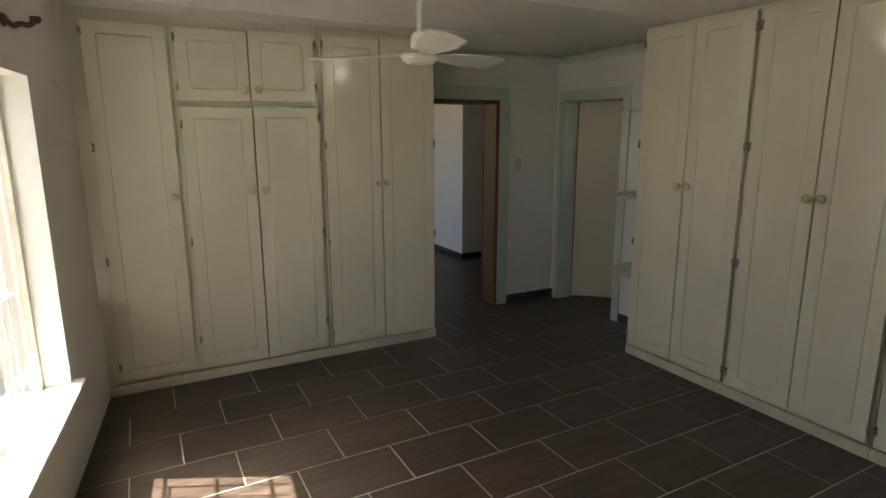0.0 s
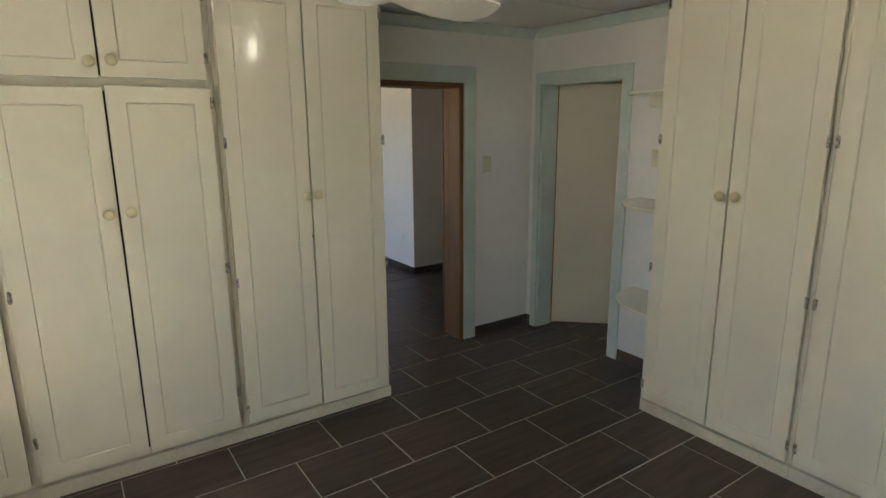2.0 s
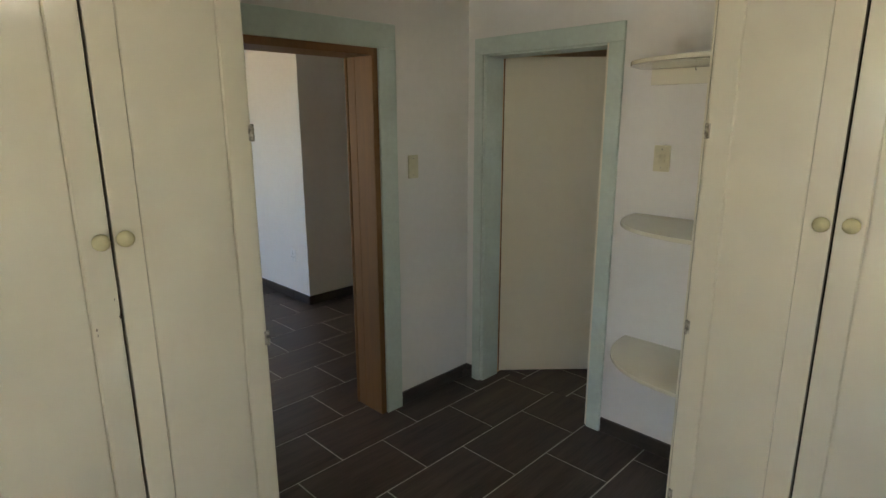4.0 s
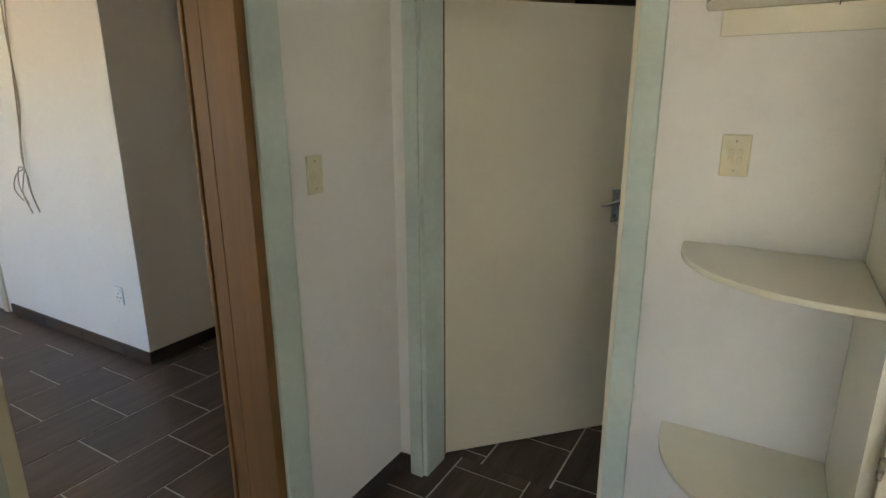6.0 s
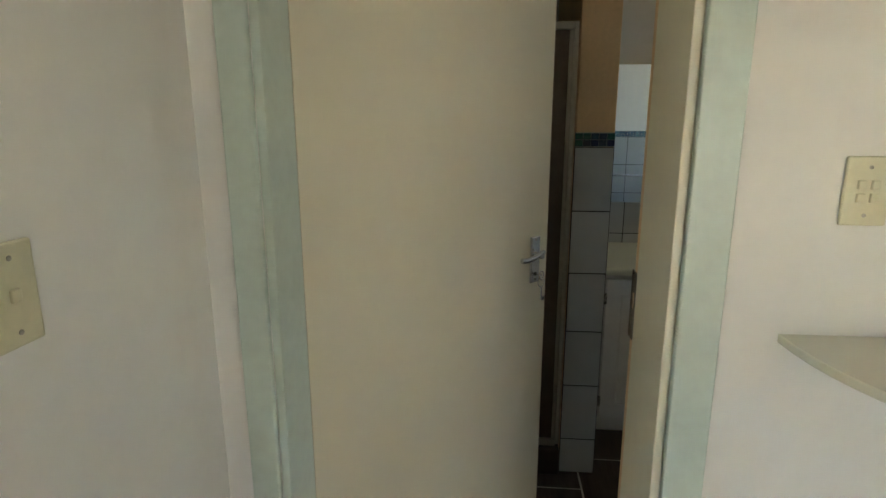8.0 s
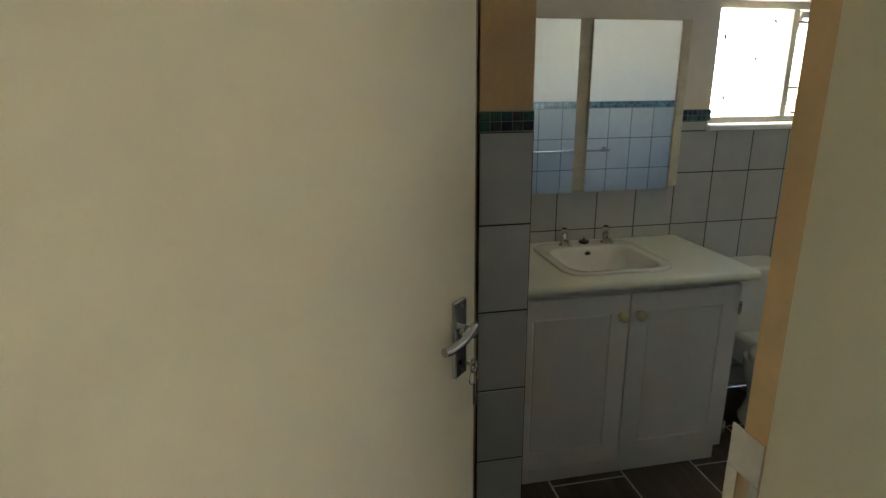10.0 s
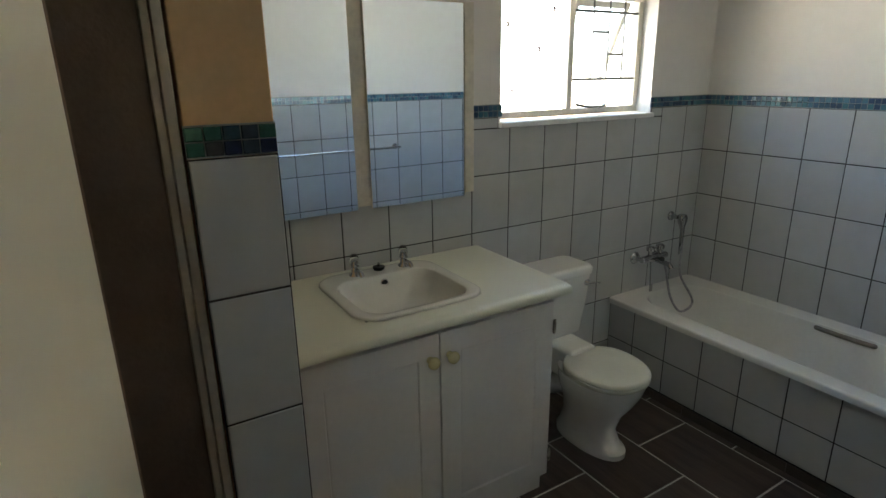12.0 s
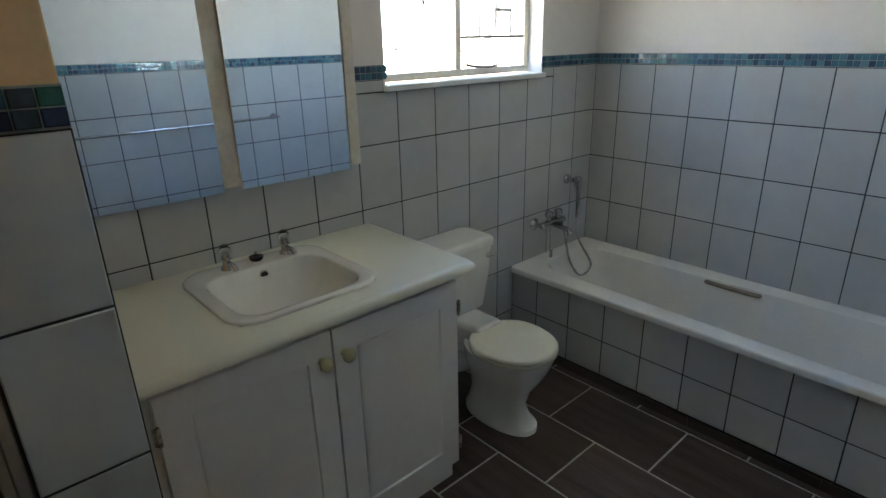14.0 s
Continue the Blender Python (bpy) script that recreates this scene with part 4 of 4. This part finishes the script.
# ---- bath mixer with hand shower ----
mx = thing("bath_mixer", (XM - 0.011, 1.182, 0.647), "chrome wall-mounted bath mixer with a hand shower hose", "bath mixer")
for sy in (0.09, -0.085):
    part("flange", lathe([(0.034, 0), (0.033, 0.006), (0.02, 0.014), (0.013, 0.018), (0.012, 0.05)], 18, "-x", at=(0, sy, 0)), M["mixer_chrome"], mx)
part("body", lathe([(0.014, -0.10), (0.02, -0.09), (0.022, -0.03), (0.026, -0.02), (0.026, 0.02), (0.022, 0.03), (0.02, 0.09), (0.014, 0.10)], 18, "y", at=(-0.055, 0, 0)), M["mixer_chrome"], mx)
part("spout", tube(smooth_path([(-0.06, 0, -0.008), (-0.11, 0, -0.012), (-0.155, 0, -0.018), (-0.17, 0, -0.035)]), 0.013, 12), M["mixer_chrome"], mx)
for sy in (-0.055, 0.055):
    hd = part("handle", lathe([(0.012, 0), (0.012, 0.02), (0.022, 0.024), (0.024, 0.042), (0.016, 0.05)], 12, at=(-0.058, sy * 0.7, 0.022)), M["mixer_chrome"], mx)
part("diverter", lathe([(0.008, 0), (0.008, 0.02), (0.014, 0.024), (0.012, 0.034)], 12, "-x", at=(-0.08, 0.0, 0.005)), M["black"], mx)
part("hose", tube(smooth_path([(-0.058, -0.075, -0.02), (-0.075, -0.085, -0.08), (-0.12, -0.085, -0.225), (-0.155, -0.14, -0.315), (-0.165, -0.225, -0.27), (-0.135, -0.13, -0.10), (-0.09, -0.185, 0.02), (-0.075, -0.195, 0.10), (-0.055, -0.172, 0.19)], 10), 0.007, 8), M["hose"], mx, "ribbed chrome shower hose")
part("hose_chain", tube(smooth_path([(-0.06, 0.03, -0.02), (-0.068, 0.034, -0.08), (-0.075, 0.036, -0.145)]), 0.004, 6), M["mixer_chrome"], mx)
part("hand_shower", lathe([(0.008, -0.20), (0.011, -0.12), (0.012, -0.04), (0.02, -0.01), (0.022, 0.012), (0.01, 0.02)], 14, at=(-0.075, -0.19, 0.19)), M["mixer_chrome"], mx)
part("plug_tag", box(-0.082, -0.078, 0.024, 0.048, -0.182, -0.14, 0.001), M["mixer_chrome"], mx, "small chrome tag of the bath plug chain")
hs = thing("shower_holder", (XM - 0.011, 1.003, 0.845), "chrome wall bracket holding the hand shower", "shower holder")
part("rose", lathe([(0.026, 0), (0.025, 0.008), (0.015, 0.014), (0.012, 0.05)], 16, "-x"), M["mixer_chrome"], hs)
part("clip", lathe([(0.02, -0.018), (0.024, -0.01), (0.024, 0.014), (0.018, 0.02)], 14, at=(-0.07, -0.008, 0)), M["mixer_chrome"], hs)

# ---- towel rail on the wall behind the mirror view ----
tr = thing("towel_rail", (WALL2 + 0.014, 1.74, 1.11), "thin chrome towel rail on the tiled wall", "towel rail")
part("rail", tube([(0.06, 0, 0), (0.06, 1.50, 0)], 0.008, 10), M["chrome"], tr)
for y in (0.02, 1.48):
    part("post", lathe([(0.022, 0), (0.02, 0.006), (0.01, 0.012), (0.01, 0.06)], 14, "x", at=(0, y, 0)), M["chrome"], tr)

# ---- bathroom window ----
BW_W, BW_H = WNB - WNA, 1.975 - 1.418
w2 = steel_window("window_2", (XM + 0.105, WNB, 1.418), -90, BW_W, BW_H, [0.473], open_light=1, label= "cream steel bathroom window with an open casement and burglar bars")
cs = part("sash", box(0, 0.361, -0.012, 0.012, -0.028, 0, 0.002), M["steel"], w2, "top-hung steel sash pushed open", loc=(0.515, 0.014, BW_H - 0.036))
cs.rotation_euler[0] = radians(24)
part("stile", box(0, 0.026, -0.012, 0.012, -0.455, -0.029, 0.002), M["steel"], cs)
part("stile", box(0.335, 0.361, -0.012, 0.012, -0.455, -0.029, 0.002), M["steel"], cs)
part("bottom_rail", box(0, 0.361, -0.012, 0.012, -0.484, -0.456, 0.002), M["steel"], cs)
pn = part("pane", box(0.026, 0.335, -0.002, 0.002, -0.456, -0.028), M["glass"], cs)
pn.visible_shadow = False
for x in (0.612, 0.719, 0.822):
    part("burglar_bar", tube([(x, -0.01, 0.165), (x, -0.01, BW_H - 0.034)], 0.0045, 6), M["shade_bar"], w2)
for z in (0.165, 0.47):
    part("burglar_rail", tube([(0.49, -0.01, z), (BW_W - 0.03, -0.01, z)], 0.0065, 6), M["shade_bar"], w2)
for x0, z in ((0.612, 0.38), (0.719, 0.28)):
    part("burglar_link", tube([(x0, -0.01, z), (x0 + 0.103, -0.01, z)], 0.0065, 6), M["shade_bar"], w2)
part("stay", tube(smooth_path([(0.506, -0.03, 0.05), (0.58, -0.035, 0.038), (0.69, -0.02, 0.036), (0.76, 0.04, 0.045), (0.78, 0.17, 0.075)]), 0.0065, 8), M["shade_bar"], w2)
part("stay_pin", lathe([(0.004, 0), (0.004, 0.03)], 8, at=(0.714, -0.025, 0.032)), M["steel"], w2)
for x, z in ((0.10, 0.40), (0.28, 0.30), (0.13, 0.12), (0.361, 0.47)):
    part("putty_mark", tube(smooth_path([(x, -0.006, z), (x + 0.006, -0.008, z + 0.008), (x + 0.012, -0.006, z - 0.004), (x + 0.004, -0.008, z - 0.010)]), 0.005, 6), M["dark_wood"], w2)
solid("window_sill", box(XM - 0.028, XM + 0.09, WNA - 0.006, WNB + 0.012, 1.393, 1.416, 0.005), M["sill"], "white painted bathroom window sill", "window sill", kind="structure")

# ---- shower enclosure ----
sh = thing("shower_enclosure", (4.995, PY1 + 0.005, 0), "brown glass shower door in a bronze aluminium frame", "shower enclosure")
part("frame", box(-0.012, 0.03, 0.0, 0.018, 0.135, 1.955, 0.003), M["alu"], sh)
part("frame", box(-0.004, 0.026, 0.0185, 0.034, 0.135, 1.93, 0.003), M["alu"], sh)
part("frame", box(-0.012, 0.03, 0.86, 0.9, 0.135, 1.955, 0.003), M["alu"], sh)
part("frame", box(-0.012, 0.03, 0.018, 0.86, 1.925, 1.955, 0.003), M["alu"], sh)
part("frame", box(-0.012, 0.03, 0.018, 0.86, 0.125, 0.155, 0.003), M["alu"], sh)
part("glass", box(0.006, 0.014, 0.034, 0.86, 0.155, 1.925), M["brown_glass"], sh, "dark patterned glass")
structure("shower_kerb", box(4.945, 5.045, PY1 + 0.005, 4.45, 0, 0.124, 0.006), M["skirt"], "dark tiled shower kerb", "kerb")
# added dark sheet: its colour stands in for the unlit recess
structure("shower_shade_panel", box(XM - 0.03, XM - 0.002, PY1 + 0.005, 4.45, 0, CEIL), M["brown_glass"], "added dark sheet standing for shade inside the shower", "panel")

# ---- outside ----
structure("ground", box(-60, 60, -60, 60, -0.5, -0.35), M["ground"], "pale dry ground outside", "ground")
# added out of view: pale slab that throws warm sunlight up through the window
structure("pavement", box(5.9, 14, -6, 9, -0.35, -0.30), M["bounce_slab"], "added unseen pale slab bouncing sunlight into the bathroom", "pavement")
# unseen slab added above the ceilings; its edges are set to shape the sunlight
structure("light_block_roof", prism([(-1.2, -2.4), (6.25, -2.4), (6.25, 9.9), (0.2, 9.9), (-0.5, 4.7)], CEIL + 0.11, CEIL + 0.2), M["outwall"], "added unseen slab keeping sun and sky out from above", "roof")
structure("wing_wall", box(-5.0, -0.62, 4.75, 4.95, -0.35, 2.9), M["outwall"], "shaded pale wing wall outside the window", "wall")
bw = solid("boundary_wall", box(-6.3, -6.0, -8, 14, -0.35, 1.7), M["outwall"], "pale rendered boundary wall outside the window", "boundary wall")


# ---- tiles ----
TILE_MESH = {}


def tile_mesh(key, w, h, t, material):
    """A slab w by h lying in x-y, top at t, with eased edges; kept per size."""
    k = (key, round(w, 3), round(h, 3))
    if k not in TILE_MESH:
        e = min(0.0022, w / 4, h / 4)
        lo = [(0, 0), (w, 0), (w, h), (0, h)]
        hi = [(e, e), (w - e, e), (w - e, h - e), (e, h - e)]
        verts = [(x, y, -t) for x, y in lo] + [(x, y, -e * 0.7) for x, y in lo] + [(x, y, 0) for x, y in hi]
        faces = [(8, 9, 10, 11)] + [(a, (a + 1) % 4, 4 + (a + 1) % 4, 4 + a) for a in range(4)] + [(4 + a, 4 + (a + 1) % 4, 8 + (a + 1) % 4, 8 + a) for a in range(4)]
        me = bpy.data.meshes.new(key)
        me.from_pydata(verts, [], faces)
        me.materials.append(material)
        TILE_MESH[k] = me
    return TILE_MESH[k]


def lay_tile(name, parent, m, w, h, material, t=0.006):
    ob = new(name, tile_mesh(name, w, h, t, material))
    ob.parent = parent
    ob.matrix_local = m
    return ob


def floor_field(name, label, x0, x1, y0, y1, gx, gy, px, py, joint, skip=None):
    f = structure(name, box(x0, x1, y0, y1, -0.06, -0.0025), M["grout"], label, "floor")
    r0 = math.floor((y0 - gy) / py)
    for r in range(r0, math.ceil((y1 - gy) / py)):
        off = gx + (px / 2 if r % 2 else 0)
        for c in range(math.floor((x0 - off) / px), math.ceil((x1 - off) / px)):
            a0, a1 = max(x0, off + c * px + joint / 2), min(x1, off + (c + 1) * px - joint / 2)
            b0, b1 = max(y0, gy + r * py + joint / 2), min(y1, gy + (r + 1) * py - joint / 2)
            if a1 - a0 < 0.012 or b1 - b0 < 0.012 or (skip and skip(a0, a1, b0, b1)):
                continue
            lay_tile("floor_tile", f, Matrix.Translation((a0, b0, 0)), a1 - a0, b1 - b0, M["floor_tile"])
    return f


floor_field("floor", "dark brown wood-look floor tiles in the bedroom", -1.3, WALL2 - 0.05, BACK, YD + 0.2, -0.246, 3.197, 0.503, 0.340, 0.006, lambda a, b, c, d: a > XRW + 0.06 and d < 2.86 or c > YLW + 0.06 and b < 2.0)
floor_field("floor_hall", "dark brown wood-look floor tiles in the hall", 0.6, 5.7, YD + 0.2, 9.4, -0.246, 3.197, 0.503, 0.340, 0.006, lambda a, b, c, d: a > HX + 0.01 and c > HY + 0.01)
floor_field("floor_bathroom", "dark brown wood-look floor tiles in the bathroom", WALL2 - 0.05, XM, YB, 4.45, 4.856, 1.478, 0.472, 0.330, 0.008, lambda a, b, c, d: d < 1.4)

# joint frames for upright tiling: local x along the wall, local y up, local z out of the wall
FACE = {
    "-x": Matrix(((0, 0, -1), (-1, 0, 0), (0, 1, 0))).to_4x4(),
    "+x": Matrix(((0, 0, 1), (1, 0, 0), (0, 1, 0))).to_4x4(),
    "+y": Matrix(((-1, 0, 0), (0, 0, 1), (0, 1, 0))).to_4x4(),
    "-y": Matrix(((1, 0, 0), (0, 0, -1), (0, 1, 0))).to_4x4(),
}


def wall_tiles(name, label, face, origin, width, xs, zs, holes=(), joint=0.0048, t=0.007, base=True):
    """xs: joint places along the wall from origin; zs: joint heights; holes: (x0, x1, z0, z1) left bare."""
    f = thing(name, (0, 0, 0), label, "wall tiles", kind="structure")
    m0 = Matrix.Translation(origin) @ FACE[face]
    if base:
        bm = bmesh.new()
        cuts = sorted({0.0, width} | {c for h in holes for c in h[:2] if 0 < c < width})
        rows = sorted({zs[0], zs[-1]} | {c for h in holes for c in h[2:] if zs[0] < c < zs[-1]})
        for a, b in zip(cuts, cuts[1:]):
            for c, d in zip(rows, rows[1:]):
                if any(h[0] <= (a + b) / 2 <= h[1] and h[2] <= (c + d) / 2 <= h[3] for h in holes):
                    continue
                q = box(a, b, c, d, 0.0002, t - 0.0022, into=bm)
        bm.transform(m0)
        part("grout", bm, M["wall_grout"], f)
    edges = [0.0] + [x for x in xs if 0.006 < x < width - 0.006] + [width]
    for z0, z1 in zip(zs, zs[1:]):
        for a, b in zip(edges, edges[1:]):
            bits = [(a, b, z0, z1)]
            for h in holes:
                over = min(b, h[1]) - max(a, h[0])
                if over > 0.012 and z0 < h[2] < z1:
                    lo_, hi_ = max(a, h[0]), min(b, h[1])
                    bits = [(a, b, z0, h[2])] + ([(a, lo_, h[2], z1)] if lo_ > a else []) + ([(hi_, b, h[2], z1)] if hi_ < b else [])
                elif over > 0.5 * (b - a) and h[2] <= z0 < h[3]:
                    bits = []
            for p, q, r, s_ in bits:
                if q - p < 0.012 or s_ - r < 0.012:
                    continue
                lay_tile("wall_tile", f, m0 @ Matrix.Translation((p + joint / 2, r + joint / 2, t)), q - p - joint, s_ - r - joint, M["wall_tile"])
    return f


def mosaic(parent, face, origin, width, z0, rows=2, size=0.0262, gap=0.0022, single=False, t=0.008, holes=()):
    """A band of small glass squares."""
    m0 = Matrix.Translation(origin) @ FACE[face]
    n = int(width / size)
    step = width / n
    verts, faces = [], []
    for r in range(rows):
        for c in range(n):
            a, b, z = c * step + gap / 2, (c + 1) * step - gap / 2, z0 + r * size + gap / 2
            if any(h0 < (a + b) / 2 < h1 for h0, h1 in holes):
                continue
            h = z + size - gap
            k, e = len(verts), 0.002
            tilt = random.uniform(-0.0006, 0.0006)
            vs = [(a, z, 0.003), (b, z, 0.003), (b, h, 0.003), (a, h, 0.003), (a, z, t - e), (b, z, t - e), (b, h, t - e), (a, h, t - e),
                  (a + e, z + e, t + tilt), (b - e, z + e, t), (b - e, h - e, t - tilt), (a + e, h - e, t)]
            fs = [(8, 9, 10, 11)] + [(i, (i + 1) % 4, 4 + (i + 1) % 4, 4 + i) for i in range(4)] + [(4 + i, 4 + (i + 1) % 4, 8 + (i + 1) % 4, 8 + i) for i in range(4)]
            vs = [m0 @ Vector(v) for v in vs]
            if single:
                me = bpy.data.meshes.new("mosaic_piece")
                me.from_pydata(vs, [], fs)
                me.materials.append(MOS_SINGLE[random.randrange(len(MOS_SINGLE))])
                new("mosaic_piece", me).parent = parent
            else:
                verts += vs
                faces += [tuple(i + k for i in f) for f in fs]
    if not single:
        me = bpy.data.meshes.new("mosaic_band")
        me.from_pydata(verts, [], faces)
        me.materials.append(M["mosaic"])
        ob = new("mosaic_band", me)
        ob.parent = parent
        tagged(ob, "blue and green glass mosaic squares", kind="stuff")
    bm = bmesh.new()
    edges = sorted([0.0, width] + [c for h in holes for c in h])
    for a, b in zip(edges, edges[1:]):
        if not any(h0 <= (a + b) / 2 <= h1 for h0, h1 in holes):
            box(a, b, z0 - 0.002, z0 + rows * size + 0.002, 0.0002, 0.0055, into=bm)
    bm.transform(m0)
    part("mosaic_grout", bm, M["mos_grout"], parent)


M["mos_grout"] = mat("grey_mosaic_grout", (0.30, 0.33, 0.33), 0.8, vary=0.1, bump=0.05)
MOS_SINGLE = [mat("glass_mosaic_%s" % k, c, 0.12, vary=0.15, scale=60, bump=0.0) for k, c in (("navy", (0.02, 0.03, 0.08)), ("green", (0.03, 0.12, 0.09)), ("slate", (0.04, 0.065, 0.09)), ("teal", (0.03, 0.08, 0.11)), ("ink", (0.015, 0.018, 0.04)), ("grey", (0.05, 0.06, 0.07)))]

ROWS = [0.012, 0.199, 0.449, 0.6985, 0.948, 1.198, 1.438]
MZ = 1.440
# mirror wall, from the partition down to the bath corner
wt = wall_tiles("tiling_east", "pale glazed tiles with dark joints behind the basin", "-x", (XM, PY0, 0), PY0 - YB, [PY0 - 3.130 + 0.1977 * k for k in range(-1, 13)], ROWS, [(PY0 - WNB - 0.014, PY0 - WNA + 0.008, 1.393, 1.6)])
mosaic(wt, "-x", (XM, PY0, 0), PY0 - YB, MZ, size=0.0245, holes=[(PY0 - WNB, PY0 - WNA)])
# bath wall
wt = wall_tiles("tiling_south", "pale glazed tiles above the bathtub", "+y", (XM - 0.007, YB, 0), XM - 0.007 - WALL2, [XM - 0.007 - 5.732 + 0.1925 * k for k in range(11)], ROWS[2:])
mosaic(wt, "+y", (XM - 0.007, YB, 0), XM - 0.007 - WALL2, MZ, size=0.0245)
# wall seen in the mirrors
wt = wall_tiles("tiling_west", "pale glazed tiles on the wall behind the door", "+x", (WALL2, YB + 0.007, 0), D2A - 0.165 - YB - 0.007, [0.15 + 0.1977 * k for k in range(16)], ROWS)
mosaic(wt, "+x", (WALL2, YB + 0.007, 0), D2A - 0.165 - YB - 0.007, MZ, size=0.0245)
# bath front with a dark skirting
structure("bath_front", box(WALL2 + 0.001, XM - 0.009, BF - 0.06, BF - 0.009, 0, 0.426), M["wall_grout"], "tiled front of the bathtub", "bath panel")
wall_tiles("tiling_bath_front", "pale glazed tiles on the front of the bathtub", "+y", (XM - 0.0095, BF - 0.009, 0), XM - 0.0095 - WALL2, [XM - 0.0095 - 5.714 + 0.1958 * k for k in range(10)], [0.05, 0.229, 0.426], t=0.007)
# partition end
wt = wall_tiles("tiling_partition", "pale tiles and mosaic on the end of the partition", "-x", (PX, PY1 + 0.002, 0), 0.157, [], [0.0, 0.170, 0.433, 0.687, 0.948, 1.214, 1.475], t=0.009)
mosaic(wt, "-x", (PX - 0.0005, PY1 + 0.002, 0), 0.157, 1.478, single=True, t=0.0105)


def skirting(name, label, face, origin, width, h=0.08, step=0.5):
    f = thing(name, (0, 0, 0), label, "skirting", kind="structure")
    m0 = Matrix.Translation(origin) @ FACE[face]
    x = 0.0
    while x < width - 0.01:
        w = min(step, width - x)
        lay_tile("skirting_tile", f, m0 @ Matrix.Translation((x + 0.0015, 0.001, 0.0105)), w - 0.003, h, M["skirt"], 0.0104)
        x += step
    return f


skirting("baseboard_north", "dark brown tile skirting", "-y", (3.082, YD, 0), XD - 3.082, step=0.52)
skirting("baseboard_east", "dark brown tile skirting", "-x", (XD, D2A - 0.079, 0), D2A - 0.079 - 2.894)
skirting("baseboard_corner", "dark brown tile skirting", "-x", (XD, YD - 0.012, 0), YD - 0.012 - 4.332)
skirting("baseboard_hall", "dark brown tile skirting", "-x", (HX, 8.128, 0), 8.128 - HY)
skirting("baseboard_passage", "dark brown tile skirting", "-y", (HX - 0.01, HY, 0), 1.9)
skirting("baseboard_bath", "dark brown tile skirting under the bathtub", "+y", (XM - 0.01, BF - 0.0015, 0), XM - WALL2 - 0.01, h=0.045)
